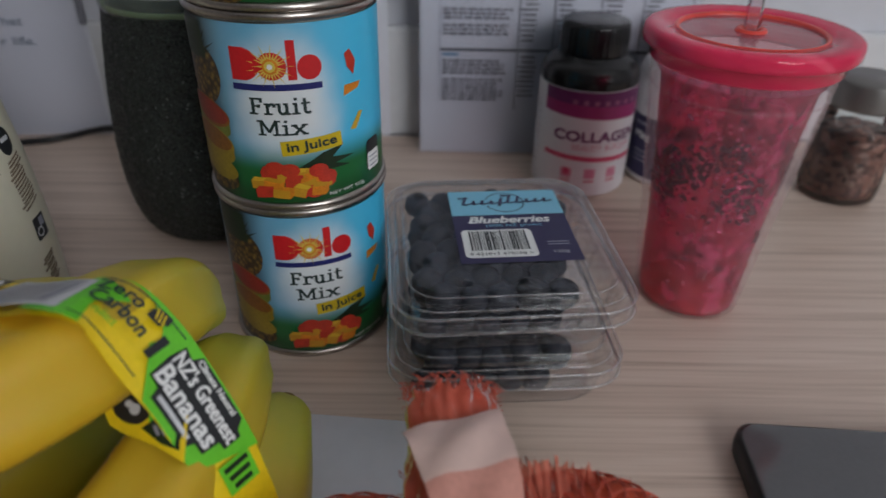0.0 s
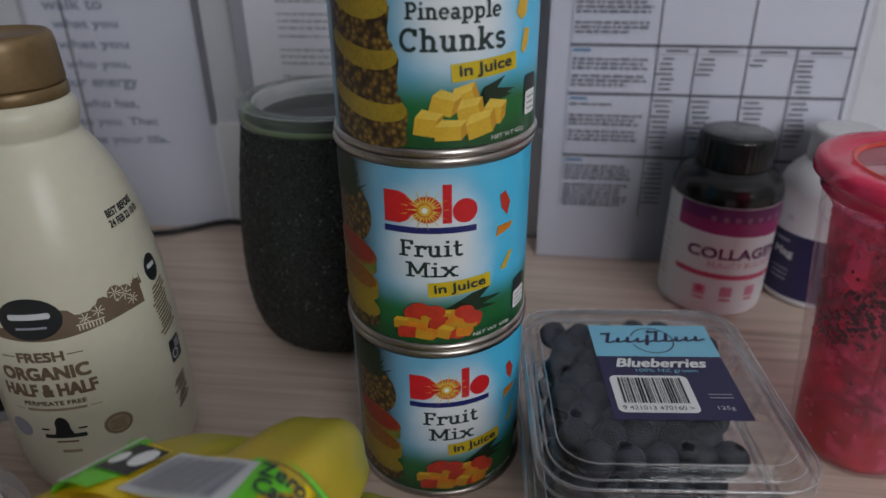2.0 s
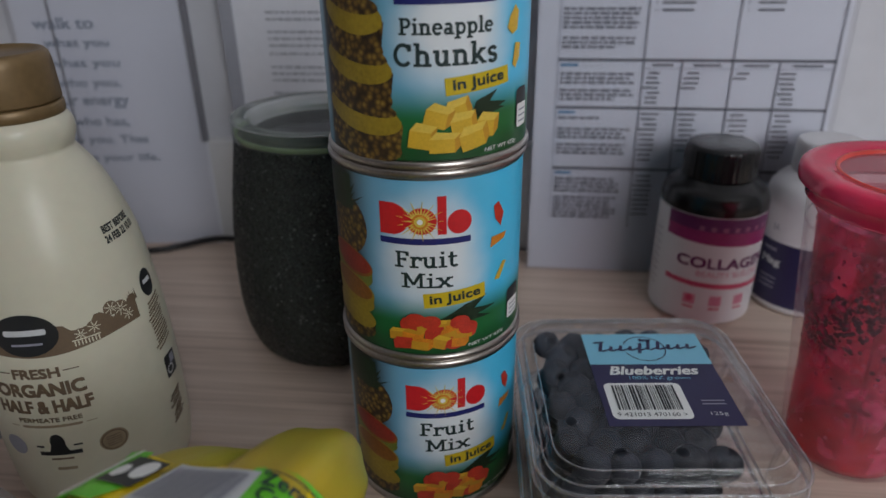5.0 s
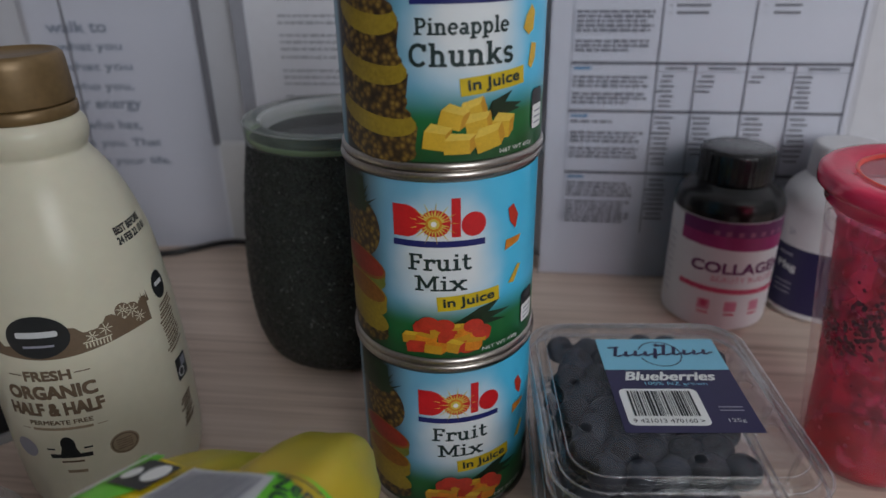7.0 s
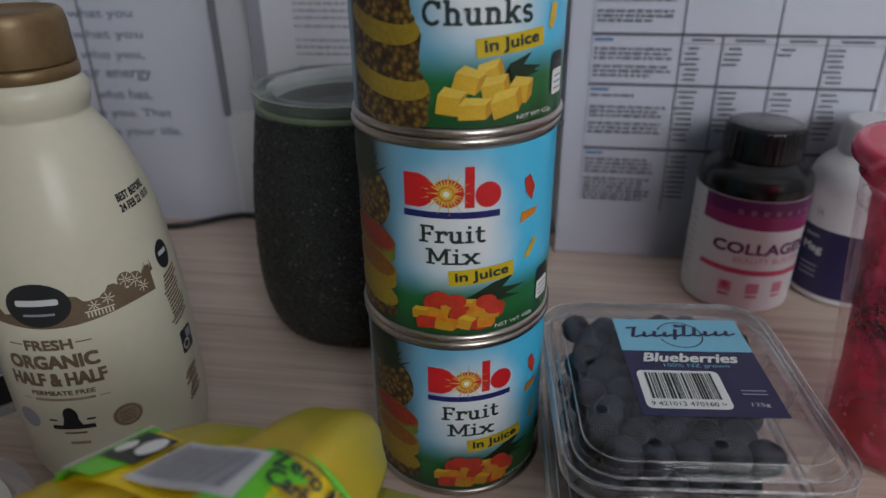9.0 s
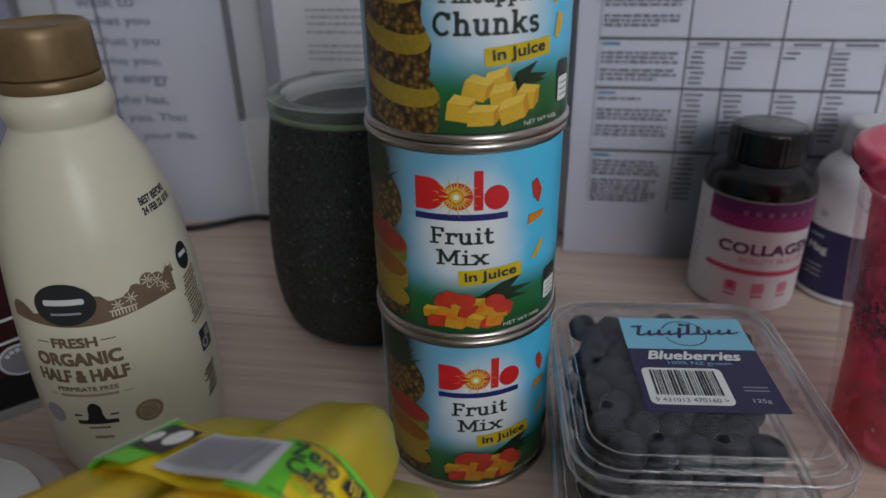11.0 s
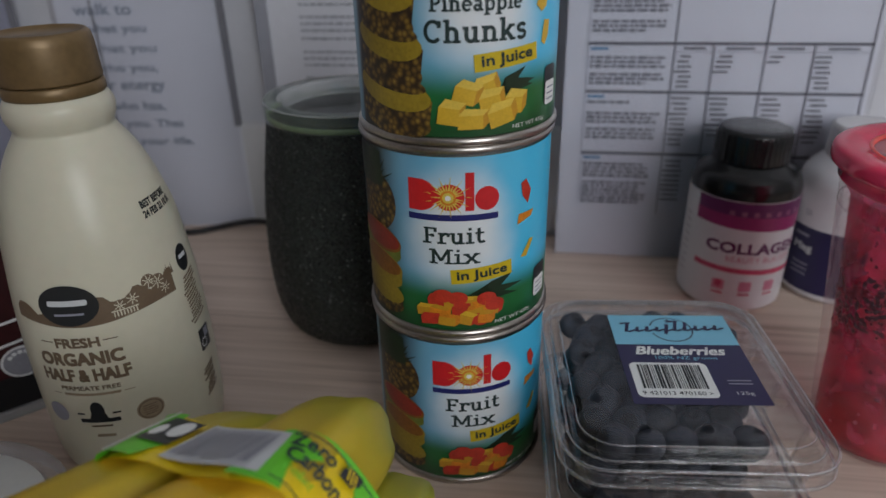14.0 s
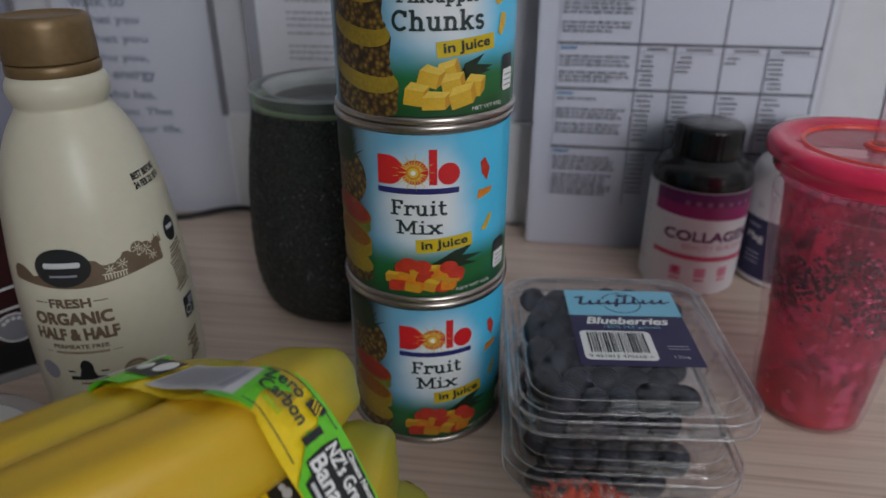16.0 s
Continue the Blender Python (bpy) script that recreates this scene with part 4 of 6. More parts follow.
    p.bar(at(12), 0.0352, 0.0080, 0.0016, P_BROWN_PALE, 2)
    p.disc(at(41.5), 0.0450, 0.0058, 0.0058, P_BROWN_PALE, 2)
    p.ring(at(41.5), 0.0450, 0.0046, 0.0005, P_BROWN, 3)
    for k in range(5):
        p.bar(at(41.5), 0.0425 + 0.0012 * k, 0.0060, 0.0004, P_BROWN, 3)
    p.disc(at(-17), 0.0470, 0.0052, 0.0052, P_GREY, 2)
    # side panel
    p.disc(at(93), 0.1075, 0.0050, 0.0066, P_BLACK, 2)
    p.bar(at(93), 0.1085, 0.0060, 0.0020, P_PALEGREY, 3)
    for k in range(14):
        p.bar(at(93) + rnd.uniform(-0.001, 0.001), 0.0990 - 0.0018 * k, rnd.uniform(0.0090, 0.0125), 0.0010, P_BROWN, 2, rot=12)
    p.bar(at(94), 0.0630, 0.0095, 0.0120, P_BLACK, 2, round_=0.001)
    p.ring(at(92), 0.0610, 0.0018, 0.0007, P_PALEGREY, 3)
    p.bar(at(96), 0.0655, 0.0040, 0.0045, P_GREY, 3)
    for k in range(9):
        p.bar(at(91) + rnd.uniform(-0.001, 0.001), 0.0480 - 0.0018 * k, rnd.uniform(0.0060, 0.0100), 0.0012, P_BROWN, 2, rot=12)
    p.text("BEST BEFORE", at(87), 0.1385, 0.0200, 0.0030, P_BLACK, 2, rot=2, bold=0.05)
    p.text("24 FEB 22 10 01", at(88), 0.1342, 0.0215, 0.0030, P_BLACK, 2, rot=2, bold=0.05)
    p.build("printing", ob, "brown and black print with an oval mark")


P_CREAMY = mat("unprinted_cream", (0.72, 0.68, 0.53), 0.4, var=0.03)
P_PALEGREY = mat("print_pale_grey", (0.62, 0.63, 0.64), 0.4, var=0.03)
cream_bottle(pose(-0.2310, 0.2875, 0.0))


# ---- green glitter cup with clear lid ----
def glitter_cup(m):
    ob = thing("tumbler_cup", m, "dark green glitter-coated stemless cup with clear lid", "cup")
    prof = smooth_profile([(0.043, 0.0), (0.0512, 0.0035), (0.0560, 0.013), (0.0594, 0.030), (0.0602, 0.055), (0.0584, 0.085), (0.0545, 0.115), (0.0505, 0.1395)], 14)
    vs, fs = lathe(prof, 260, cap0=True)
    out = []
    for v in vs:
        k = 1 + 0.010 * noise.noise(Vector(v) * 420) + 0.007 * noise.noise(Vector(v) * 800)
        out.append((v[0] * k, v[1] * k, v[2]))
    mesh("body", out, fs, M_GLITTER, ob)
    mesh("lining", *lathe(smooth_profile([(0.0485, 0.1393), (0.0505, 0.115), (0.0540, 0.085), (0.0545, 0.055), (0.0470, 0.02), (0.0004, 0.010)], 4), 72), M_INNER, ob, label="dark smooth inside")
    lid = mesh("lid", *lathe([(0.0495, 0.1390), (0.0512, 0.1392), (0.0516, 0.1440), (0.0514, 0.1488), (0.0508, 0.1498), (0.0495, 0.1502), (0.0432, 0.1502)], 96), M_LID, ob, label="clear plastic lid with a raised rim")
    mesh("lid_well", *lathe([(0.0432, 0.1502), (0.0420, 0.1497), (0.0412, 0.1485), (0.0405, 0.1425), (0.0395, 0.1412)], 96), M_WELL, lid, label="shiny inner lid edge with its highlight painted white")
    mesh("lid_floor", *lathe([(0.0395, 0.1412), (0.0004, 0.1412)], 72), M_GLASS, lid)
    mesh("rim_edge", *lathe([(0.0511, 0.1494), (0.0516, 0.1498), (0.0513, 0.1503), (0.0507, 0.1503)], 96), M_WELL, lid)
    mesh("seal_ring", *lathe([(0.0488, 0.1395), (0.0500, 0.1400), (0.0500, 0.1425), (0.0488, 0.1425)], 72), P_SEAL, lid, label="greenish seal ring")


P_SEAL = mat("pale_green_seal", (0.30, 0.42, 0.20), 0.4, var=0.1)
glitter_cup(pose(-0.1440, 0.4240, 0.0))


# ---- supplement bottles ----
def supplement_bottle(m, label, r, body_mat, shoulder_mat, cap_mat, cap_r, z_body, z_cap0, z_cap1, draw):
    ob = thing("supplement_bottle", m, label, "bottle", "supplement bottles by the wall")
    prof = smooth_profile([(r * 0.86, 0.0), (r * 0.97, 0.0025), (r, 0.008), (r, z_body * 0.5), (r, z_body)], 5)
    mesh("body", *lathe(prof, 80, cap0=True), body_mat, ob)
    mesh("shoulder", *lathe(smooth_profile([(r * 0.995, z_body + 0.0001), (r * 0.985, z_body + 0.006), (r * 0.90, z_body + 0.0125), (cap_r * 1.02, z_cap0 - 0.001), (cap_r * 0.9, z_cap0 + 0.002)], 5), 80), shoulder_mat, ob)
    vs, fs = lathe([(cap_r * 0.9, z_cap0), (cap_r, z_cap0), (cap_r * 1.01, z_cap0 + 0.001), (cap_r * 0.99, z_cap1 - 0.003), (cap_r * 0.94, z_cap1 - 0.0006), (cap_r * 0.86, z_cap1), (0.0004, z_cap1 - 0.0002)], 120)
    for i, v in enumerate(vs):
        if i // 120 in (2, 3) and i % 3 == 0:
            vs[i] = (v[0] * 0.972, v[1] * 0.972, v[2])
    mesh("cap", vs, fs, cap_mat, ob, label="ribbed screw cap")
    p = Print(on_cylinder(r), 0.00012)
    draw(p, lambda a: radians(a) * r)
    p.build("label_print", ob)


def collagen_print(p, at):
    p.poly([(at(-64), 0.0625), (at(72), 0.0590), (at(72), 0.0795), (at(-64), 0.0795)], P_PURPLE, 1)
    p.poly([(at(-64), 0.0710), (at(72), 0.0690), (at(72), 0.0795), (at(-64), 0.0795)], P_PURPLE_DARK, 2)
    for k in range(7):
        p.bar(at(-24 + 12 * k), 0.0722, 0.0032, 0.0032, P_MAUVE, 3)
    p.text("COLLAGEN", at(9), 0.0480, 0.0650, 0.0072, P_PURPLE_DARK, 2, bold=0.045)
    p.text("BEAUTY BUILDER", at(16), 0.0400, 0.0460, 0.0040, P_PINK, 2)
    p.bar(at(4), 0.0315, 0.0740, 0.0036, P_ROSE, 2, rot=-2)
    for a in (-26, 2, 30):
        p.bar(at(a), 0.0205, 0.0078, 0.0075, P_PINK, 2, round_=0.001)
        p.bar(at(a), 0.0145, 0.0070, 0.0014, P_ROSE, 2)
    p.disc(at(-26), 0.0215, 0.0022, 0.0028, P_ROSE, 3)
    for k in range(9):
        p.bar(at(-80), 0.0620 - 0.0052 * k, 0.0085, 0.0012, P_PALEPRINT, 2)


def magnesium_print(p, at):
    p.bar(at(-40), 0.0295, 0.0560, 0.0460, P_INDIGO, 1)
    p.text("SA", at(-63), 0.0625, 0.0055, 0.0045, P_GREY, 2)
    p.bar(at(-66), 0.0465, 0.0110, 0.0018, P_GREY, 2)
    p.text("Mag", at(-62), 0.0375, 0.0140, 0.0065, P_PALEGREY, 2, bold=0.045)
    for k in range(3):
        p.bar(at(-62), 0.0260 - 0.0036 * k, 0.0130, 0.0010, P_GREY, 2)


P_PALEPRINT = mat("print_lilac_grey", (0.48, 0.44, 0.48), 0.4, var=0.05)
supplement_bottle(pose(0.1065, 0.4755, 0, 0, 0, 0), "white collagen supplement bottle with magenta band and black cap", 0.0343, M_WHITE, M_BLACK, M_BLACK, 0.0232, 0.0800, 0.0985, 0.1195, collagen_print)
supplement_bottle(pose(0.1790, 0.4870, 0, 0, 0, 0), "white supplement bottle with navy label and white cap", 0.0330, M_WHITE, M_WHITE, M_WHITE, 0.0215, 0.0770, 0.0985, 0.1190, magnesium_print)


# ---- pink glitter cup with lid and straw ----
def pink_cup(m):
    ob = thing("straw_cup", m, "pink glitter double-walled cup with red-pink lid and straw", "cup")
    outer = [(0.0270, 0.0), (0.0285, 0.0015), (0.0296, 0.010), (0.0330, 0.045), (0.0380, 0.090), (0.0428, 0.137)]
    mesh("outer_wall", *lathe(outer, 96, cap0=True), M_CLEAR, ob, label="clear plastic outer wall")
    mesh("inner_wall", *lathe([(0.0262, 0.0016), (0.0270, 0.008), (0.0288, 0.045), (0.0325, 0.090), (0.0365, 0.128), (0.0395, 0.132)], 96, cap0=True), M_PINKWALL, ob, label="pink translucent inner wall")
    mesh("base_disc", *lathe([(0.0004, 0.0012), (0.0255, 0.0012), (0.0262, 0.003), (0.0255, 0.005), (0.0004, 0.005)], 64), M_PINKRING, ob, label="red-pink base")
    lid = mesh("lid", *lathe([(0.0400, 0.1362), (0.0434, 0.1364), (0.0441, 0.1375), (0.0446, 0.1432), (0.0476, 0.1438), (0.0485, 0.1446), (0.0488, 0.1465), (0.0487, 0.1492), (0.0481, 0.1508), (0.0466, 0.1516), (0.0430, 0.1519),
                                      (0.0405, 0.1515), (0.0345, 0.1508), (0.0330, 0.1494)], 96), M_PINKLID, ob, label="translucent red-pink screw lid")
    mesh("lid_panel", *lathe([(0.0330, 0.1494), (0.0100, 0.1495), (0.0060, 0.1500), (0.0045, 0.1500), (0.0045, 0.1450)], 72), M_PINKPANEL, lid, label="paler see-through middle of the lid")
    mesh("wall_rim", *lathe([(0.0412, 0.1240), (0.0416, 0.1246), (0.0412, 0.1252)], 72), M_STRAW, ob)
    mesh("lid_ring", *lathe([(0.0322, 0.1494), (0.0326, 0.1506), (0.0338, 0.1510), (0.0344, 0.1502)], 72), M_PINKRING, lid)
    mesh("straw_collar", *lathe([(0.0042, 0.1498), (0.0046, 0.1512), (0.0065, 0.1514), (0.0072, 0.1500)], 48), M_PINKRING, lid)
    v, f = tube([(0.004, -0.006, 0.010), (0.0, 0.0, 0.150), (-0.0035, 0.006, 0.262)], [0.0037] * 3, 20, closed_ends=False)
    mesh("straw", v, f, M_STRAW, ob, label="clear drinking straw")
    # glitter flakes between the walls
    rnd, vs, fs, sl = random.Random(11), [], [], []
    for k in range(7000):
        z = 0.006 + 0.118 * rnd.random()
        a = rnd.uniform(0, 2 * math.pi)
        thick = noise.noise(Vector((math.sin(a) * 2.0, math.cos(a) * 2.0, z * 42 - math.sin(a) * 1.2))) + 0.25 * noise.noise(Vector((math.sin(a) * 7, math.cos(a) * 7, z * 160)))
        thick += 0.16 - ((z - 0.078) / 0.030) ** 2 * 0.42
        if thick < 0.10 and rnd.random() < (0.90 if z > 0.056 else 0.985):
            continue
        r = float(np.interp(z, [0.004, 0.045, 0.09, 0.132], [0.0274, 0.0295, 0.0332, 0.0372]))
        s, t0 = rnd.uniform(0.0006, 0.0013), rnd.uniform(0, 1)
        n = len(vs)
        for q in range(6):
            b = t0 + math.pi * q / 3
            u, w = s * math.cos(b), s * math.sin(b)
            rr = r + rnd.uniform(-0.0002, 0.0002)
            vs.append((rr * math.sin(a + u / r), -rr * math.cos(a + u / r), z + w))
        fs.append(tuple(range(n, n + 6)))
        sl.append(0 if rnd.random() < 0.55 + 1.2 * thick else 1)
    flakes = mesh("glitter", vs, fs, [M_FLAKE, M_FLAKE_PINK], ob, sl, "dark and pink glitter flakes", smooth=False)
    flakes["kind"] = "stuff"


pink_cup(pose(0.1465, 0.3310, 0.0))


# ---- jar of pink salt ----
def salt_jar(m):
    ob = thing("salt_jar", m, "glass jar of pink salt with grey lid", "jar")
    prof = smooth_profile([(0.0225, 0.0), (0.0262, 0.003), (0.0272, 0.012), (0.0265, 0.040), (0.0240, 0.062), (0.0225, 0.072)], 5)
    mesh("glass", *lathe(prof, 64, cap0=True), M_GLASS, ob)
    vs, fs = lathe(smooth_profile([(0.0215, 0.003), (0.0252, 0.008), (0.0258, 0.020), (0.0250, 0.040), (0.0236, 0.050), (0.0004, 0.0515)], 5), 64, cap0=True)
    vs = [tuple(Vector(v) * (1 + 0.018 * noise.noise(Vector(v) * 160))) for v in vs]
    mesh("salt", vs, fs, M_SALT, ob, label="coarse pink salt")
    mesh("lid", *lathe([(0.0222, 0.068), (0.0240, 0.068), (0.0243, 0.070), (0.0242, 0.085), (0.0232, 0.0872), (0.0004, 0.0872)], 64), M_JARLID, ob)


salt_jar(pose(0.2965, 0.4600, 0.0))


# ---- punnets of blueberries ----
def punnet(name_label, m, h, printed):
    """Clear clamshell: tray, flanges and a lid with vents. h: its height."""
    ob = thing("berry_punnet", m, name_label, "punnet", "stack of berry punnets")
    f = h * 0.74
    size = lambda rows: [(hx * 0.968, hy * 1.07, r, z) for hx, hy, r, z in rows]
    tray = [(0.0440, 0.0450, 0.014, 0.0012), (0.0455, 0.0465, 0.014, 0.0), (0.0475, 0.0485, 0.015, 0.003), (0.0505, 0.0520, 0.016, f - 0.006), (0.0512, 0.0527, 0.016, f - 0.0035), (0.0548, 0.0562, 0.018, f - 0.003), (0.0552, 0.0566, 0.018, f - 0.0060)]
    mesh("tray", *loft(size(tray), True, False), M_PUNNET, ob)
    rim = [(0.0556, 0.0570, 0.018, f - 0.0058), (0.0556, 0.0570, 0.018, f + 0.0012), (0.0546, 0.0560, 0.018, f + 0.0022), (0.0520, 0.0535, 0.017, f + 0.0024), (0.0512, 0.0527, 0.016, f + 0.0045), (0.0504, 0.0519, 0.016, f + 0.0058),
           (0.0497, 0.0513, 0.0155, h - 0.0055), (0.0488, 0.0505, 0.015, h - 0.0030), (0.0472, 0.0490, 0.0145, h - 0.0008), (0.0452, 0.0470, 0.014, h)]
    lid = mesh("lid", *loft(size(rim), False, False), M_PUNNET, ob)
    # thin whitish tubes added along the rims to draw their light lines
    for name, hx, hy, r, z, w in (("flange_edge", 0.0554, 0.0568, 0.018, f + 0.0018, 0.0007), ("flange_edge", 0.0555, 0.0569, 0.018, f - 0.0058, 0.0008), ("shoulder_edge", 0.0516, 0.0531, 0.0165, f + 0.0028, 0.0005), ("top_edge", 0.0478, 0.0496, 0.0148, h - 0.0012, 0.00035)):
        ring = [(x, y, z) for x, y in rrect(hx * 0.968, hy * 1.07, r, 6)]
        v, q = tube(ring + ring[:2], [w] * (len(ring) + 2), 6, closed_ends=False)
        mesh(name, v, q, M_BEAD, ob)
    for x in (-0.024, 0.026):
        v, q = loft([(0.0075, 0.0016, 0.0012, f - 0.0040), (0.0075, 0.0022, 0.0014, f - 0.0020), (0.0070, 0.0022, 0.0014, f + 0.0005), (0.0066, 0.0014, 0.0010, f + 0.0018)], True, True, 3)
        mesh("clip_tab", [(p[0] + x, p[1] - 0.0612, p[2]) for p in v], q, M_PUNNET, lid, label="pressed clip at the front edge")
    for sx in (-1, 1):
        for y in (-0.030, 0.0, 0.030):
            v, q = tube([(sx * 0.0496, y, f - 0.0035), (sx * 0.0478, y, f * 0.5), (sx * 0.0462, y, 0.004)], [0.0011, 0.0011, 0.0008], 6)
            mesh("tray_rib", v, q, M_PUNNET, ob)
    # flat top with vent holes
    bm = bmesh.new()
    edges = []

    def loop(points):
        vs = [bm.verts.new((x, y, h)) for x, y in points]
        for i, v in enumerate(vs):
            edges.append(bm.edges.new((v, vs[(i + 1) % len(vs)])))
    loop(rrect(0.0452 * 0.968, 0.0470 * 1.07, 0.014, 6))
    vents = [(-0.0372, y) for y in (0.032, 0.003, -0.027)] + [(0.0372, y) for y in (0.030, 0.001, -0.028)] + [(x, -0.0450) for x in (-0.021, 0.003, 0.023)] + [(x, 0.0450) for x in (-0.022, 0.0, 0.020)]
    for x, y in vents:
        loop([(x + 0.0026 * math.cos(2 * math.pi * k / 14), y + 0.0026 * math.sin(2 * math.pi * k / 14)) for k in range(14)])
    bmesh.ops.triangle_fill(bm, use_beauty=True, edges=edges)
    me = bpy.data.meshes.new("lid_top")
    bm.to_mesh(me)
    bm.free()
    me.materials.append(M_LIDTOP)
    top = new("lid_top", me)
    top.parent = lid
    for x, y in vents:
        v, q = tube([(x + 0.0028 * math.cos(2 * math.pi * k / 14), y + 0.0028 * math.sin(2 * math.pi * k / 14), h + 0.0002) for k in range(15)], [0.0002] * 15, 5, closed_ends=False)
        mesh("vent_rim", v, q, M_PUNNET, lid)
    if printed:
        flat = lambda u, v, d: Vector((u, v, h + 0.0004 + d))
        cx, cy, w, ht = 0.0058, 0.0030, 0.0560, 0.0670
        p = Print(flat, 0.00010)
        p.bar(cx, cy, w, ht, P_INDIGO, 0)
        label = p.build("label", ob, "indigo printed label")
        p = Print(flat, 0.00010)
        p.bar(cx, cy + ht / 2 - 0.0125, w, 0.0250, P_SKY, 1)
        p.build("label_head", label, "light blue label head")
        p = Print(flat, 0.00010)
        heights = (1.0, 0.55, 0.60, 0.50, 0.80, 1.10, 0.95, 0.55, 0.52, 0.55)
        for k, q in enumerate(heights):
            x, y = cx - 0.0205 + 0.0046 * k, cy + ht / 2 - 0.0150 + 0.00022 * k
            drop = 0.0026 if k == 4 else 0.0
            p.bar(x, y + (0.0078 * q - drop) / 2, 0.0016, 0.0078 * q + drop, P_INDIGO, 3, rot=-14, round_=0.0006)
            p.bar(x + 0.0020, y + 0.0010, 0.0046, 0.0011, P_INDIGO, 3.3, rot=24, round_=0.0004)
            if k in (0, 5):
                p.bar(x - 0.0004, y + 0.0074 * q, 0.0052, 0.0013, P_INDIGO, 3.6, rot=6, round_=0.0005)
        p.build("script_mark", label, "dark brush-like mark")["kind"] = "stuff"
        p = Print(flat, 0.00010)
        p.ring(cx, cy + ht / 2 - 0.0125, 0.0095, 0.0006, P_INDIGO, 2, 200, 520)
        p.build("ring_mark", label)
        p = Print(flat, 0.00010)
        p.poly([(cx + (0.0019 if k % 2 else 0.0009) * math.cos(radians(54 + 36 * k)), cy + ht / 2 - 0.0055 + (0.0019 if k % 2 else 0.0009) * math.sin(radians(54 + 36 * k))) for k in range(10)], P_INDIGO, 3)
        p.build("star_mark", label)
        for words, x, y, tw, th, m_, bold, shear in (("Blueberries", cx, cy + 0.0035, 0.0390, 0.0060, P_WHITE, 0.04, 0.3), ("100% NZ grown", cx + 0.001, cy - 0.0022, 0.0270, 0.0030, P_SKY, 0, 0), ("125g", cx + 0.0190, cy - 0.0265, 0.0070, 0.0028, P_PALEGREY, 0, 0)):
            p = Print(flat, 0.00010)
            p.text(words, x, y, tw, th, m_, 3, bold=bold, shear=shear)
            p.build("lettering", label)
        bx, by = cx - 0.0085, cy - 0.0175
        p = Print(flat, 0.00010)
        p.bar(bx, by, 0.0335, 0.0240, P_WHITE, 2, round_=0.0028)
        code = p.build("barcode_panel", ob, "white rounded barcode panel")
        p, rnd, x = Print(flat, 0.00010), random.Random(9), bx - 0.0135
        while x < bx + 0.0130:
            wd = rnd.choice((0.0003, 0.0003, 0.0006, 0.0009))
            p.bar(x + wd / 2, by + 0.0020, wd, 0.0165, P_BLACK, 4)
            x += wd + rnd.choice((0.0003, 0.0005, 0.0007))
        p.build("barcode", code)["kind"] = "stuff"
        p = Print(flat, 0.00010)
        p.text("9 421013 470160 >", bx - 0.0002, by - 0.0092, 0.0290, 0.0024, P_BLACK, 4)
        p.build("lettering", code)
        for k in range(2):
            p = Print(flat, 0.00010)
            p.bar(cx + 0.0190, cy - 0.0200 + 0.0022 * k, 0.0100, 0.0008, P_GREY, 3)
            p.build("small_print", label)
        for k in range(16):
            v, q = lathe([(0.0006, h), (0.0004, h + 0.0003), (0.0001, h + 0.0004)], 6, cap1=True)
            mesh("embossed_dot", [(a + cx - 0.021 + 0.0028 * k, b + cy - 0.0395, c) for a, b, c in v], q, M_PUNNET, lid)
    return ob


def berry_mesh():
    bm = bmesh.new()
    bmesh.ops.create_uvsphere(bm, u_segments=20, v_segments=14, radius=1)
    for v in bm.verts:
        c = v.co
        t = math.degrees(math.acos(max(-1, min(1, c.z))))
        if t < 14:
            c.z -= 0.16
        elif t < 30:
            c.z += 0.05
            c.x, c.y = c.x * 1.05, c.y * 1.05
        c.z *= 0.90
    me = bpy.data.meshes.new("blueberry")
    bm.to_mesh(me)
    bm.free()
    me.materials.append(M_BERRY)
    me.materials.append(M_BERRY_EYE)
    for q in me.polygons:
        q.use_smooth = True
        z = sum(me.vertices[i].co.z for i in q.vertices) / len(q.vertices)
        r = sum(math.hypot(me.vertices[i].co.x, me.vertices[i].co.y) for i in q.vertices) / len(q.vertices)
        q.material_index = 1 if z > 0.5 and r < 0.34 else 0
    return me


BERRY = berry_mesh()


def fill_berries(m, z_floor, z_top, seed, keep):
    """Berries in layers on the tray, laid so that they do not cut each other much."""
    rnd = random.Random(seed)
    for layer, z in enumerate((z_floor + 0.0075, z_top - 0.0094)):
        for j in range(8):
            for i in range(6):
                s = rnd.uniform(0.0066, 0.0084)
                x = -0.0365 + 0.0130 * i + (0.0062 if (j + layer) % 2 else 0.0) + rnd.uniform(-0.0012, 0.0012)
                y = -0.0415 + 0.0121 * j + rnd.uniform(-0.0010, 0.0010)
                lone = layer and (i, j) == (5, 6)
                if lone:
                    x, y = 0.0350, 0.0340
                if not lone and (x > 0.0265 or (layer and not keep(x, y))):
                    continue
                ob = new("blueberry", BERRY)
                ob.matrix_world = m @ pose(x, y, z + rnd.uniform(-0.0010, 0.0006), rnd.uniform(-70, 70), rnd.uniform(-70, 70), rnd.uniform(0, 360)) @ Matrix.Diagonal((s, s, s, 1))
                tagged(ob, "dark blue berry with a waxy bloom in the punnet", "blueberry", "blueberries")


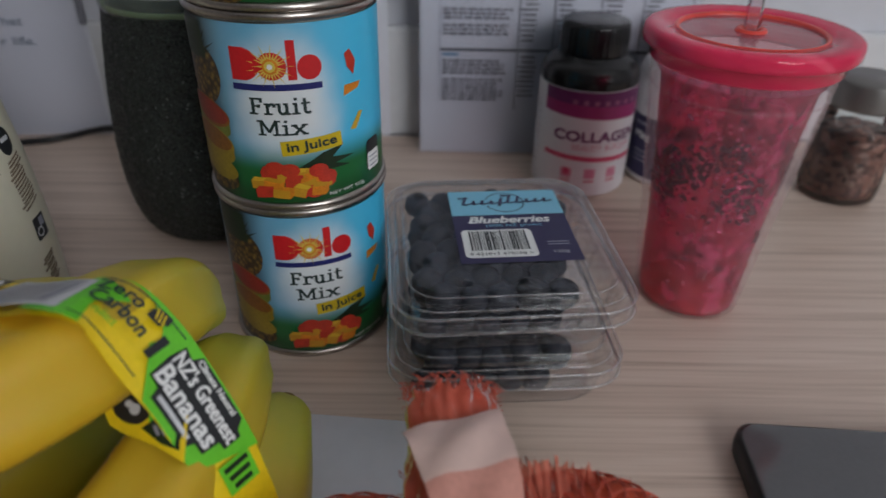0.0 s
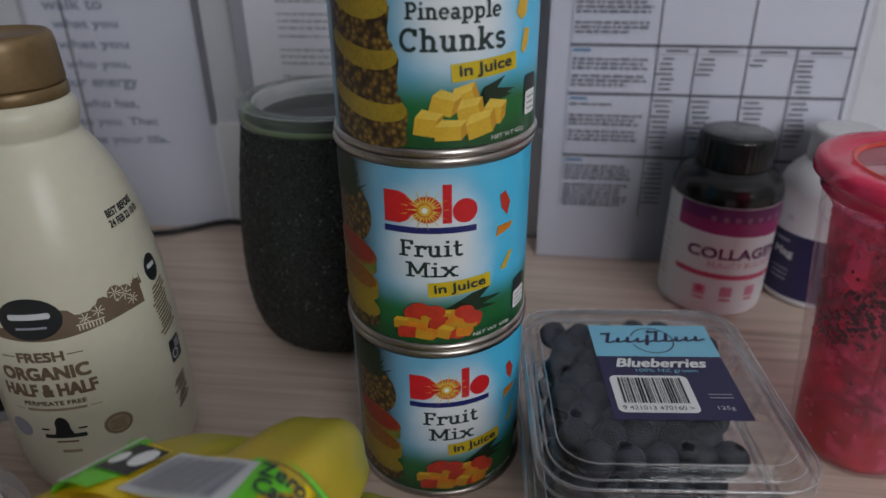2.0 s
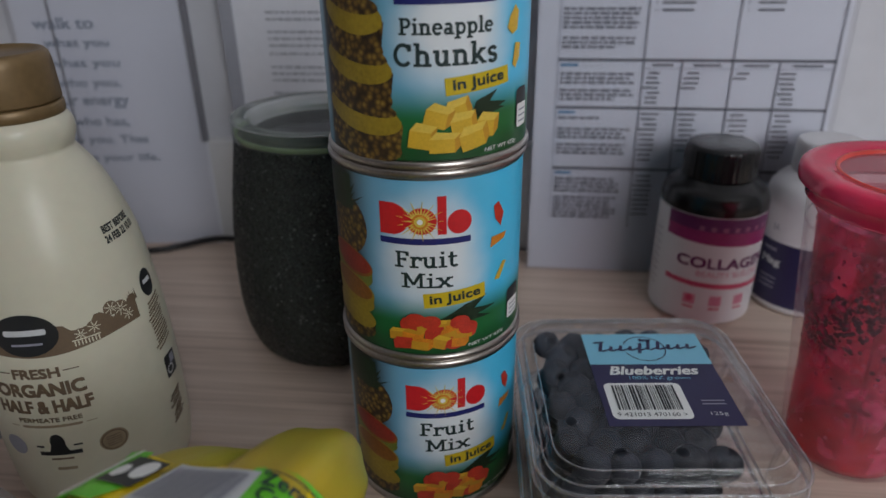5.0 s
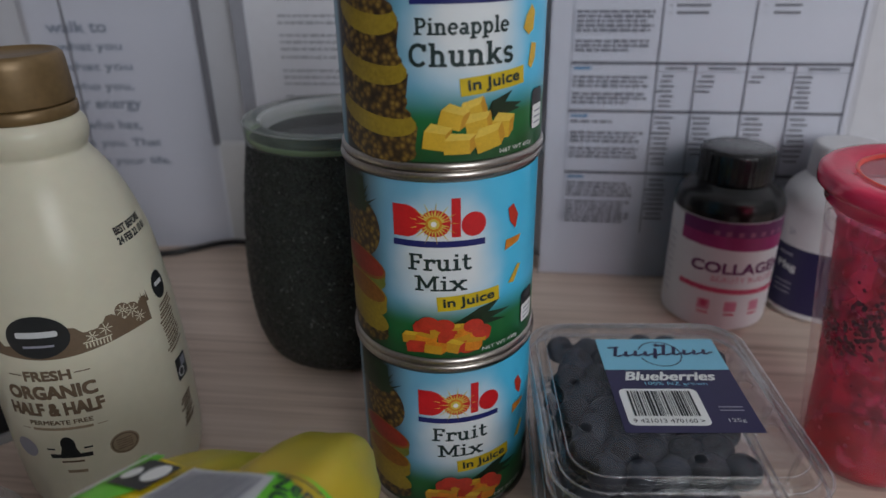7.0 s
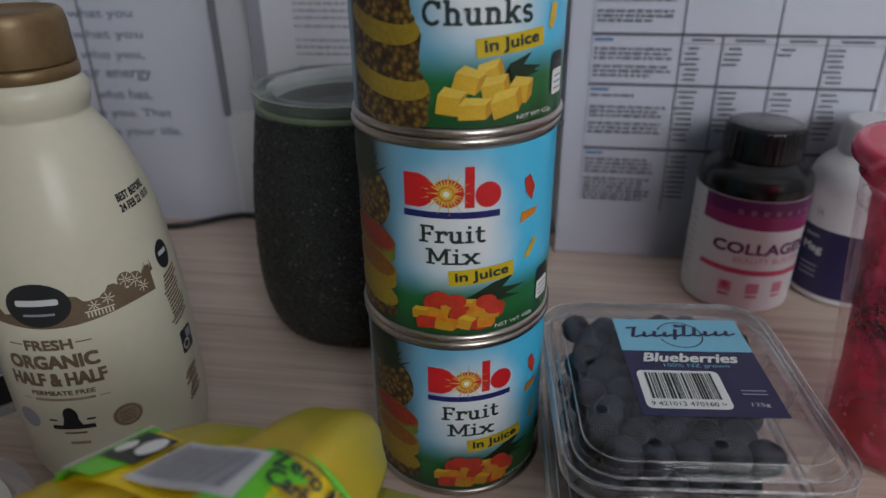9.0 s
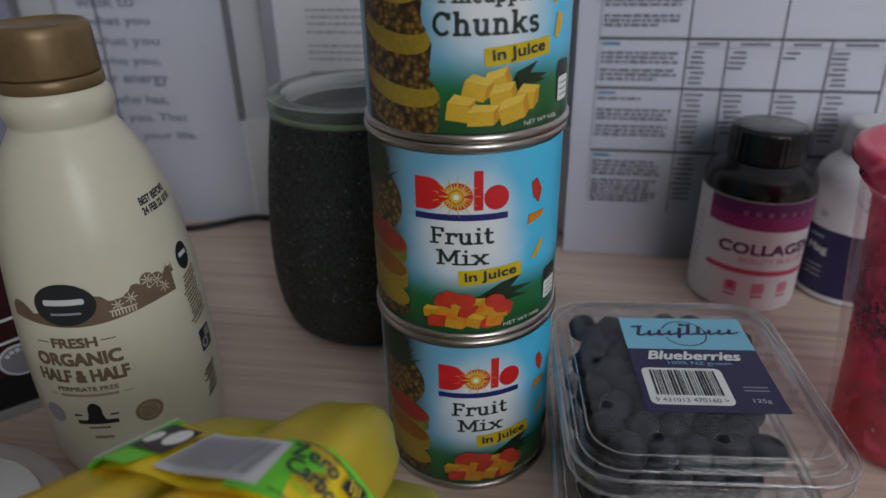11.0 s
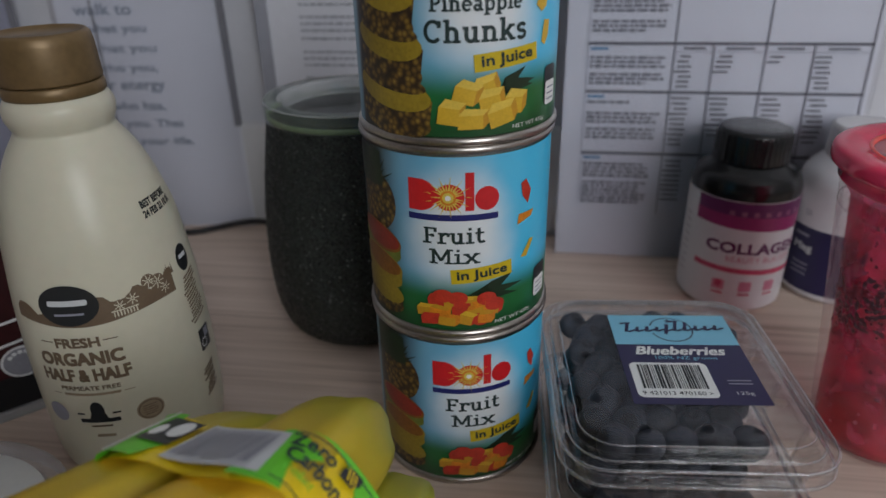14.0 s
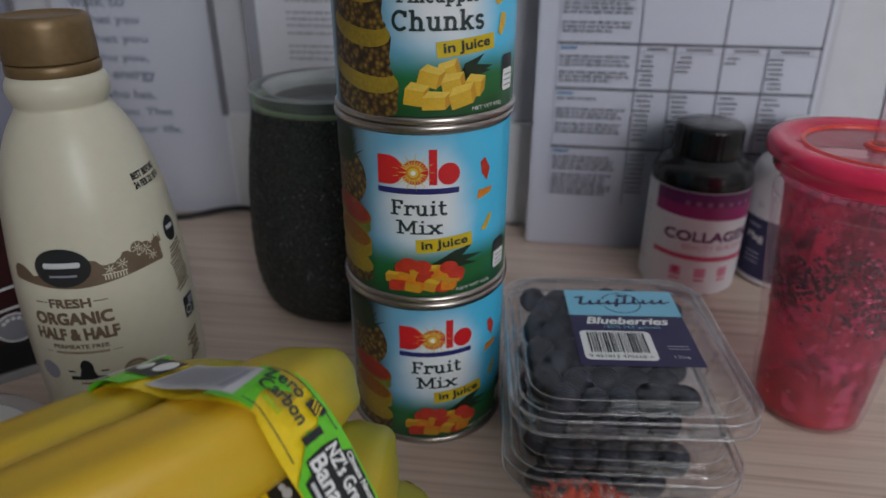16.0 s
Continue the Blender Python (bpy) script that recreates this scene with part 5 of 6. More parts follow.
PUN = pose(0.0315, 0.2895, 0.0, 0, 0, 5.0)
punnet("lower clear punnet of blueberries standing on the table", PUN @ pose(-0.0010, -0.0005, 0, 0, 0, -1.5), 0.0335, False)
punnet("upper clear punnet of blueberries with a printed label", PUN @ pose(0, 0, 0.0338), 0.0322, True)
fill_berries(PUN @ pose(-0.001, -0.0005, 0), 0.0016, 0.0325, 4, lambda x, y: True)
fill_berries(PUN @ pose(0, 0, 0.0338), 0.0016, 0.0312, 8, lambda x, y: x < 0.024 or y > 0.030)


# ---- bunch of bananas with its paper band ----
def banana(parent, points, radii, seed):
    pts = spline(points, 10)
    rr = list(np.interp(np.linspace(0, 1, len(pts)), np.linspace(0, 1, len(radii)), radii))
    shape = [1 + 0.075 * math.cos(5 * 2 * math.pi * k / 30 + seed) for k in range(30)]
    v, f = tube(pts, rr, 30, True, shape)
    uv = [(i // 30 / (len(pts) - 1), (i % 30) / 30 + seed) for i in range(len(v))]
    ob = mesh("banana", v, f, M_BANANA, parent, uvs=uv)
    end = Vector(pts[-1])
    d = (end - Vector(pts[-3])).normalized()
    tv, tf = tube([end - d * 0.001, end + d * 0.003, end + d * 0.005], [rr[-1] * 0.95, rr[-1] * 0.8, rr[-1] * 0.5], 12)
    mesh("tip", tv, tf, M_TIP, ob, label="brownish dried tip")
    return ob


bunch = thing("banana_bunch", pose(0, 0, 0), "bunch of yellow bananas in a green and yellow paper band", "bananas")
FAT = [0.006, 0.0080, 0.0130, 0.0172, 0.0186, 0.0191, 0.0192, 0.0191, 0.0188, 0.0182, 0.0168, 0.0135, 0.0060]
HAND = Vector((-0.262, 0.020, 0.055))
banana(bunch, [HAND, (-0.228, 0.068, 0.076), (-0.188, 0.110, 0.091), (-0.147, 0.150, 0.095), (-0.127, 0.186, 0.087), (-0.114, 0.216, 0.066)], FAT, 0.3)
banana(bunch, [HAND + Vector((0.016, -0.006, 0)), (-0.201, 0.051, 0.084), (-0.154, 0.098, 0.0995), (-0.110, 0.146, 0.1005), (-0.0965, 0.178, 0.0950), (-0.0935, 0.204, 0.0835), (-0.0915, 0.2235, 0.0650)], FAT, 1.1)
banana(bunch, [HAND + Vector((0.024, -0.010, -0.006)), (-0.186, 0.030, 0.046), (-0.130, 0.060, 0.050), (-0.090, 0.109, 0.0585), (-0.0770, 0.160, 0.0600), (-0.0760, 0.193, 0.0560), (-0.0755, 0.219, 0.0440)], FAT, 2.2)
banana(bunch, [HAND + Vector((0.028, -0.014, -0.014)), (-0.170, 0.020, 0.032), (-0.115, 0.045, 0.030), (-0.074, 0.095, 0.030), (-0.0605, 0.145, 0.0310), (-0.0600, 0.180, 0.0310), (-0.0610, 0.212, 0.0245)], FAT, 3.4)
banana(bunch, [HAND + Vector((0.004, 0.008, -0.016)), (-0.214, 0.068, 0.034), (-0.180, 0.110, 0.0260), (-0.151, 0.146, 0.0210), (-0.138, 0.180, 0.0205), (-0.133, 0.208, 0.0200)], FAT, 4.0)
banana(bunch, [HAND + Vector((0.010, 0.002, -0.020)), (-0.200, 0.050, 0.025), (-0.155, 0.080, 0.021), (-0.115, 0.115, 0.021), (-0.098, 0.150, 0.021), (-0.094, 0.182, 0.019)], FAT, 5.0)
v, f = tube([HAND + Vector((-0.02, -0.02, -0.004)), HAND, HAND + Vector((0.015, 0.01, 0))], [0.012, 0.018, 0.014], 16)
mesh("crown", v, f, M_STEM, bunch, label="cut greenish crown")

# the band: a strip of paper round the fruit, drawn along its middle line
BAND = spline([(-0.1500, 0.1780, 0.0850), (-0.1505, 0.1775, 0.0985), (-0.1435, 0.1760, 0.1092), (-0.122, 0.170, 0.1120), (-0.1010, 0.1640, 0.1178), (-0.0895, 0.1635, 0.1145), (-0.0795, 0.1585, 0.1045), (-0.0705, 0.1530, 0.0895), (-0.0610, 0.1470, 0.0715), (-0.0545, 0.1420, 0.0490), (-0.0530, 0.1340, 0.0240)], 8)
SIDE, SIDE_LOW = Vector((0.14, 0.93, -0.32)).normalized(), Vector((0.55, 0.80, 0.0)).normalized()
LEN = [0.0]
for a, b in zip(BAND, BAND[1:]):
    LEN.append(LEN[-1] + (b - a).length)


def on_band(u, v, d):
    x = min(max(u, 0.0), LEN[-1] - 1e-6)
    k = max(i for i in range(len(LEN) - 1) if LEN[i] <= x)
    t = (x - LEN[k]) / (LEN[k + 1] - LEN[k])
    p, q = BAND[k].lerp(BAND[k + 1], t), (BAND[min(k + 2, len(BAND) - 1)] - BAND[max(k - 1, 0)]).normalized()
    turn = min(max((x - LEN[32]) / (LEN[56] - LEN[32]), 0.0), 1.0)
    side = SIDE.lerp(SIDE_LOW, turn)
    side = (side - q * side.dot(q)).normalized()
    up = side.cross(q)
    return p + side * (v * (1.32 - 0.32 * turn) - 0.0035 + 0.0025 * turn) - up * d


def ribbon(width):
    vs, fs, n = [], [], 64
    for k in range(n + 1):
        u = LEN[-1] * k / n
        for d in (0.0, -0.0004):
            for j in range(5):
                vs.append(on_band(u, width * (j / 4 - 0.5), d + 0.0008 * math.sin(k * 0.5 + j)))
    for k in range(n):
        for s in (0, 5):
            for j in range(4):
                a = k * 10 + s + j
                fs.append((a, a + 1, a + 11, a + 10) if s == 0 else (a, a + 10, a + 11, a + 1))
    return vs, fs


band = mesh("paper_band", *ribbon(0.0215), P_BAND, bunch, label="yellow and green printed paper band")
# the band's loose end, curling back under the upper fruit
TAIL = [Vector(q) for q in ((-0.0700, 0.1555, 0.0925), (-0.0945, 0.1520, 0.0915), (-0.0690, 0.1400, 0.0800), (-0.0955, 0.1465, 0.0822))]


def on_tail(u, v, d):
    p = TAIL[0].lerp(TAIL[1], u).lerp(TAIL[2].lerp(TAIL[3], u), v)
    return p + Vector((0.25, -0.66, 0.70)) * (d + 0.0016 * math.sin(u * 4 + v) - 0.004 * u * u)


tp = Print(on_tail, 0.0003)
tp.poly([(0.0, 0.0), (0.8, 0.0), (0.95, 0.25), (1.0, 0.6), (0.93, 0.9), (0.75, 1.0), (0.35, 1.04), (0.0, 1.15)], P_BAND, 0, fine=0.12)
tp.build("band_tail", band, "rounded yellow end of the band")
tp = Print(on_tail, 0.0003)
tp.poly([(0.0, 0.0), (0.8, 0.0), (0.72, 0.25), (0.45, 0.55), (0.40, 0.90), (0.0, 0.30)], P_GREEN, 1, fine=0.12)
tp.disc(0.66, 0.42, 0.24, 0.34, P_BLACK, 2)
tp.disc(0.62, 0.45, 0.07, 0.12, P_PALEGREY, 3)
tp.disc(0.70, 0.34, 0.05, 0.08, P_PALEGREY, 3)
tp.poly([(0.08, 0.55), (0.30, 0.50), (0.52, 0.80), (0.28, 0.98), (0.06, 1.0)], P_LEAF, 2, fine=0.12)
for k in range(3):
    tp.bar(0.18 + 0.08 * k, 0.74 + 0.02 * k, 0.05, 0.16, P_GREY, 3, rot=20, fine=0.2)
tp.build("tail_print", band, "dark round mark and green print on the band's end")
bp = Print(on_band, 0.00025)
L0 = LEN[32] + 0.005
W = 0.0215
bp.poly([(0.0, -W / 2), (L0 - 0.040, -W / 2), (L0 - 0.036, -0.002), (L0 - 0.044, 0.003), (L0 - 0.046, W / 2), (0.0, W / 2)], P_GREEN, 5)
bp.bar(LEN[16] + 0.0008, 0.0, 0.0014, W, P_WHITE, 7)
bp.bar(L0 - 0.0410, 0.0015, 0.0120, 0.0120, P_BLACK, 7)
bp.disc(L0 - 0.0385, 0.0025, 0.0030, 0.0040, P_WHITE, 8)
bp.disc(L0 - 0.0445, 0.0005, 0.0020, 0.0028, P_WHITE, 8)
bp.bar(L0 - 0.0170, 0.0, 0.0310, 0.0175, P_PALEGREY, 6)
for k in range(19):
    bp.bar(L0 - 0.0300 + 0.0014 * k, 0.0, 0.0006 if k % 3 else 0.0009, 0.0135, P_GREY, 8)
bp.poly([(L0 - 0.006, -W / 2), (L0 + 0.002, -W / 2), (L0 + 0.002, -0.002), (L0 + 0.010, 0.004), (L0 - 0.001, W / 2), (L0 - 0.006, W / 2)], P_GREEN, 5)
bp.poly([(L0 + 0.026, W / 2), (L0 + 0.022, 0.000), (L0 + 0.034, -W / 2), (L0 + 0.060, -W / 2), (L0 + 0.066, W / 2)], P_GREEN, 5)
bp.text("Zero", L0 + 0.0065, 0.0056, 0.0120, 0.0042, P_LETTER, 8, bold=0.03)
bp.text("Carbon", L0 + 0.0098, 0.0004, 0.0185, 0.0044, P_LETTER, 8, bold=0.03)
bp.text("Product", L0 + 0.0070, -0.0042, 0.0115, 0.0026, P_GREEN, 8)
bp.poly([(L0 + 0.0150, 0.0042), (L0 + 0.0145, 0.0068), (L0 + 0.0165, 0.0088), (L0 + 0.0205, 0.0092), (L0 + 0.0212, 0.0070), (L0 + 0.0195, 0.0045)], P_BLACK, 8)
for k in range(3):
    bp.bar(L0 + 0.0165 + 0.0014 * k, 0.0066, 0.0005, 0.0036, P_BAND, 9, rot=30)
bp.poly([(L0 + 0.0040, W / 2), (L0 + 0.0130, W / 2 - 0.0016), (L0 + 0.0215, 0.0052), (L0 + 0.0262, -0.0010), (L0 + 0.0280, W / 2)], P_GREEN, 5)
bp.bar(L0 + 0.0240, 0.0005, 0.0026, 0.0075, P_BLACK, 8)
for v0 in (-0.0090, 0.0085):
    bp.bar(L0 + 0.0135, v0, 0.0270, 0.0004, P_LETTER, 8)
bp.poly([(L0 + 0.0282, 0.0020), (L0 + 0.0290, 0.0075), (L0 + 0.0330, 0.0068), (L0 + 0.0345, 0.0100), (L0 + 0.0560, 0.0098), (L0 + 0.0580, 0.0070), (L0 + 0.0602, 0.0066), (L0 + 0.0602, 0.0005), (L0 + 0.0575, 0.0002), (L0 + 0.0570, -0.0058), (L0 + 0.0530, -0.0060), (L0 + 0.0520, -0.0086), (L0 + 0.0345, -0.0086), (L0 + 0.0335, -0.0056), (L0 + 0.0290, -0.0052)], P_BLACK, 7)
bp.text("Climate Neutral", L0 + 0.0440, 0.0082, 0.0190, 0.0019, P_WHITE, 9, bold=0.05)
bp.text("NZ's Greenest", L0 + 0.0445, 0.0040, 0.0300, 0.0047, P_WHITE, 9, bold=0.035)
bp.text("Bananas", L0 + 0.0430, -0.0020, 0.0262, 0.0056, P_WHITE, 9, bold=0.04)
bp.bar(L0 + 0.0430, -0.0069, 0.0150, 0.0014, P_PALEGREY, 9)
bp.bar(L0 + 0.0690, 0.0015, 0.0100, 0.0110, P_GREEN, 7)
for k in range(3):
    bp.bar(L0 + 0.0660 + 0.003 * k, 0.0015, 0.0016, 0.0085 - 0.001 * k, P_LEAF, 8)
bp.build("band_print", band, "green panels, barcode and black lettering")


# ---- net bag with a folded tag ----
def net_bag(m):
    ob = thing("net_bag", m, "orange-red net bag of fruit with gathered neck and tag", "net bag")
    rnd = random.Random(2)
    for c, r in (((0.0450, 0.1180, 0.0385), 0.0400), ((-0.0200, 0.1140, 0.0355), 0.0375), ((0.0160, 0.0560, 0.0345), 0.0362)):
        bm = bmesh.new()
        bmesh.ops.create_icosphere(bm, subdivisions=4, radius=r)
        for v in bm.verts:
            v.co *= 1 + 0.02 * noise.noise(v.co * 40)
            v.co.z *= 0.93
            v.co += Vector(c)
        me = bpy.data.meshes.new("fruit")
        bm.to_mesh(me)
        bm.free()
        me.materials.append(M_FRUIT)
        for q in me.polygons:
            q.use_smooth = True
        o = new("fruit", me)
        o.parent = ob
        # strands of the net over the fruit
        vs, fs = [], []
        for k in range(22):
            a = math.pi * k / 22
            for lean in (-0.5, 0.5):
                pts = []
                for j in range(25):
                    t = -1.45 + 2.9 * j / 24
                    b = a * 2 + lean * t * 1.4
                    pts.append(Vector(c) + Vector((math.cos(t) * math.cos(b), math.cos(t) * math.sin(b), math.sin(t) * 0.93)) * (r + 0.0008))
                v, f = tube(pts, [0.00045] * len(pts), 4, closed_ends=False)
                fs += [tuple(i + len(vs) for i in q) for q in f]
                vs += v
        s = mesh("netting", vs, fs, M_NET, ob)
        s["kind"] = "stuff"
    # gathered neck, pleated, ending in a frayed tuft
    axis = spline([(0.020, 0.096, 0.048), (0.014, 0.120, 0.062), (0.0085, 0.142, 0.0705), (0.0070, 0.154, 0.0745), (0.0062, 0.166, 0.0775)], 7)
    wide = np.interp(np.linspace(0, 1, len(axis)), [0, 0.3, 0.6, 0.78, 1], [0.036, 0.021, 0.0128, 0.0140, 0.0135])
    vs, fs, n = [], [], 96
    for i, (p, w) in enumerate(zip(axis, wide)):
        d = (axis[min(i + 1, len(axis) - 1)] - axis[max(i - 1, 0)]).normalized()
        s = d.cross(Vector((0, 0, 1))).normalized()
        u = s.cross(d)
        for k in range(n):
            a = 2 * math.pi * k / n
            pl = 1 + 0.025 * math.sin(a * 17 + i * 0.3 + 2 * math.sin(a * 3)) + 0.16 * noise.noise(Vector((math.cos(a) * 5, math.sin(a) * 5, i * 0.35)))
            q = p + (s * math.cos(a) * w + u * math.sin(a) * w * 0.55) * pl
            if i == len(axis) - 1:
                q += d * 0.009 * noise.noise(Vector((math.cos(a) * 9, math.sin(a) * 9, 3)))
            vs.append(q)
    for i in range(len(axis) - 1):
        for k in range(n):
            j = (k + 1) % n
            fs.append((i * n + k, i * n + j, (i + 1) * n + j, (i + 1) * n + k))
    mesh("neck", vs, fs, M_NETFILM, ob, label="gathered pleated netting")
    mesh("neck_core", [p + (Vector(q) - p) * 0.86 for p, row in zip(axis, range(len(axis))) for q in vs[row * n:(row + 1) * n]], fs, M_NET, ob)
    vs, fs = [], []
    for k in range(200):
        a = rnd.uniform(0, 2 * math.pi)
        i = rnd.choice((len(axis) - 1, len(axis) - 1, len(axis) - 2, len(axis) - 4, rnd.randrange(8, len(axis))))
        p, w = axis[i], wide[i]
        st = p + Vector((math.cos(a) * w * 1.02, 0, math.sin(a) * w * 0.58))
        e1 = st + Vector((rnd.uniform(-0.0022, 0.0022), rnd.uniform(0.0005, 0.0028), rnd.uniform(-0.001, 0.0015)))
        e2 = e1 + Vector((rnd.uniform(-0.0025, 0.0025), rnd.uniform(-0.0015, 0.0012), rnd.uniform(-0.001, 0.0015)))
        v, f = tube([st, e1, e2], [0.00016] * 3, 4)
        fs += [tuple(q + len(vs) for q in g) for g in f]
        vs += v
    t = mesh("tuft", vs, fs, M_NET, ob, label="frayed loose net strands")
    t["kind"] = "stuff"
    # folded tag
    vs, fs = [], []
    rows = spline([(0.0065, 0.1500, 0.0835), (0.0085, 0.142, 0.0865), (0.0110, 0.133, 0.0860), (0.0135, 0.123, 0.0815), (0.0150, 0.112, 0.0740)], 4)
    for lift in (0.0, 0.0006):
        for i, p in enumerate(rows):
            for j in range(9):
                x = (j / 8 - 0.5) * (0.0290 - 0.0004 * i)
                vs.append(p + Vector((x, x * 0.32, lift - 7 * x * x + 0.0010 * math.sin(i * 0.7 + j))))
    n = len(rows) * 9
    for i in range(len(rows) - 1):
        for j in range(8):
            a = i * 9 + j
            fs += [(a, a + 9, a + 10, a + 1), (n + a, n + a + 1, n + a + 10, n + a + 9)]
    mesh("tag", vs, fs, [M_TAG, M_TAGLOW], ob, [1 if k // 16 > 8 else 0 for k in range(len(fs))], "pale pink folded paper tag")
    # ruffled edge of the net, lying over the fruit
    line = spline([(0.0255, 0.1385, 0.0765), (0.0360, 0.1405, 0.0745), (0.0470, 0.1420, 0.0690), (0.0590, 0.1440, 0.0600), (0.0690, 0.1450, 0.0500)], 24)
    vs, fs = [], []
    for i, p in enumerate(line):
        wv = noise.noise(Vector((i * 0.45, 0, 0)))
        for j in range(6):
            t = j / 5
            vs.append(p + Vector((0.0018 * noise.noise(Vector((i * 0.7, t * 2, 5))), -0.020 * t + 0.004 * wv, 0.0045 * (1 - t) * (0.4 + 1.2 * wv) + 0.0030 * noise.noise(Vector((i * 0.55, t * 1.5, 9))) - 0.003 * t)))
    for i in range(len(line) - 1):
        fs += [(i * 6 + j, i * 6 + j + 1, i * 6 + j + 7, i * 6 + j + 6) for j in range(5)]
    mesh("ruffle", vs, fs, M_NETFILM, ob, label="crumpled loose netting")


M_NETFILM = clear("net_film", (0.97, 0.55, 0.45), 0.4, body=0.52, body_colour=(0.78, 0.20, 0.13), ior=1.2, blotch=0.34)
net_bag(pose(0, 0, 0))

# ---- sheet of paper, phone ----
sheet = mesh("paper_sheet", *loft([(0.105, 0.1485, 0.0005, 0.0), (0.105, 0.1485, 0.0005, 0.0004)]), M_SHEET)
sheet.matrix_world = pose(-0.0990, 0.0850, 0.0003, 0, 0, -5.0)
tagged(sheet, "plain white sheet of paper lying on the table", "paper")


def phone(m):
    ob = thing("phone", m, "dark grey phone in a black case on the table", "phone")
    mesh("case", *loft([(0.0370, 0.0740, 0.009, 0.0), (0.0385, 0.0755, 0.010, 0.0015), (0.0390, 0.0760, 0.010, 0.006), (0.0388, 0.0758, 0.010, 0.0105), (0.0375, 0.0745, 0.009, 0.0116)], True, False, 8), M_PHONEBODY, ob)
    mesh("screen", *loft([(0.0375, 0.0745, 0.009, 0.0112), (0.0372, 0.0742, 0.009, 0.0119), (0.0362, 0.0732, 0.008, 0.0122)], False, True, 8), M_PHONE, ob, label="dark glossy glass screen")
    mesh("button", *loft([(0.0012, 0.006, 0.001, 0.0), (0.0012, 0.006, 0.001, 0.003)], True, True, 3), M_PHONEBODY, ob).matrix_local = pose(-0.0396, 0.035, 0.005)


phone(pose(0.2040, 0.1750, 0.0, 0, 0, 86.0))

# ---- red carton, tub with a paper disc ----
def carton(m):
    ob = thing("carton", m, "dark red food carton with a black foot and white edge", "carton")
    box("body", -0.060, 0.060, -0.022, 0.022, 0.006, 0.125, M_BOX, ob, 0.0012)
    box("black_foot", -0.0604, 0.0604, -0.0224, 0.0224, 0.0065, 0.027, M_BOXBLACK, ob, 0.001)
    box("bottom_flap", -0.061, 0.061, -0.023, 0.023, 0.0, 0.0060, M_BOXEDGE, ob, 0.0008, "folded white bottom flap")
    p = Print(lambda u, v, d: Vector((u, -0.0226 - d, v)), 0.0002)
    for z, x0 in ((0.058, 0.030), (0.046, 0.036)):
        p.bar(x0, z, 0.036, 0.0016, P_PALEGREY, 1, rot=6)
    p.disc(0.040, 0.034, 0.0105, 0.0095, P_PALEGREY, 1)
    p.disc(0.040, 0.034, 0.0092, 0.0083, M_STRIP, 2)
    for k in range(5):
        a = radians(40 + 25 * k)
        p.disc(0.040 + 0.0068 * math.cos(a), 0.034 + 0.0062 * math.sin(a), 0.0012, 0.0012, P_PALEGREY, 3)
    p.build("front_print", ob, "pale lines and a round star badge")


carton(pose(-0.3480, 0.2870, 0.0, 0, 0, 43.0))


def tub(m):
    ob = thing("tub", m, "small frosted tub with a white paper disc on its lid", "tub")
    mesh("wall", *lathe([(0.040, 0.0), (0.044, 0.004), (0.047, 0.040), (0.0475, 0.046)], 72, cap0=True), M_TUB, ob)
    mesh("lid", *lathe([(0.0525, 0.042), (0.0535, 0.043), (0.0535, 0.050), (0.0525, 0.0515), (0.047, 0.0515), (0.0455, 0.0500), (0.0004, 0.0500)], 72), M_TUB, ob)
    mesh("paper_disc", *lathe([(0.0455, 0.0503), (0.0455, 0.0508), (0.0004, 0.0508)], 64), P_WHITE, ob, label="white paper disc with a pen line")
    p = Print(lambda u, v, d: Vector((u, v, 0.0508 + d)), 0.0002)
    p.bar(0.018, 0.002, 0.024, 0.0010, P_NAVY, 1, rot=4)
    p.build("pen_line", ob)


tub(pose(-0.2480, 0.1700, 0.0))


# ---- sheets and folder along the wall ----
def wall_sheet(m, w, h, label, name="paper_sheet"):
    ob = thing(name, m, label, "paper")
    box("page", -w / 2, w / 2, 0.0, 0.0008, 0.0, h, M_PAPER, ob)
    return ob


def lines(p, x0, x1, z, n, pitch, h, m, rnd, layer=1):
    """Rows of small print: each row a run of words with narrow gaps."""
    for k in range(n):
        end = x1 - (x1 - x0) * rnd.choice((0, 0, 0.04, 0.10, 0.25 if k == n - 1 else 0.02))
        x = x0
        while x < end:
            w = min(rnd.uniform(0.0022, 0.0072), end - x)
            p.bar(x + w / 2, z - k * pitch, w, h * rnd.uniform(0.8, 1.1), m, layer, fine=0.05)
            x += w + 0.0011


folder = wall_sheet(pose(0.0885, 0.5205, 0.0, -3.0, 0, -0.6), 0.205, 0.297, "printed diet chart in a clear plastic sleeve leaning on the wall", "plastic_sleeve")
pf = Print(lambda u, v, d: Vector((u, -0.0006 - d, v * 1.011)), 0.0002)
rnd = random.Random(21)
XL, COLS, ROWS_Z = -0.0875, (-0.0285, -0.0025, 0.0315, 0.0625, 0.0985), (0.2420, 0.1595, 0.1265, 0.0818)
for z in ROWS_Z:
    pf.bar((XL + 0.0985) / 2, z, 0.0985 - XL, 0.0019, M_INK, 2, fine=0.05)
for k, x in enumerate(COLS):
    for z1, z0 in list(zip(ROWS_Z, (*ROWS_Z[1:], 0.036)))[1 if k in (1, 3) else 0:]:
        pf.bar(x, (z0 + z1) / 2, 0.0009, z1 - z0, M_INK_MID, 2, fine=0.05)
pf.bar(XL, 0.150, 0.0004, 0.216, M_INK_PALE, 2, fine=0.05)
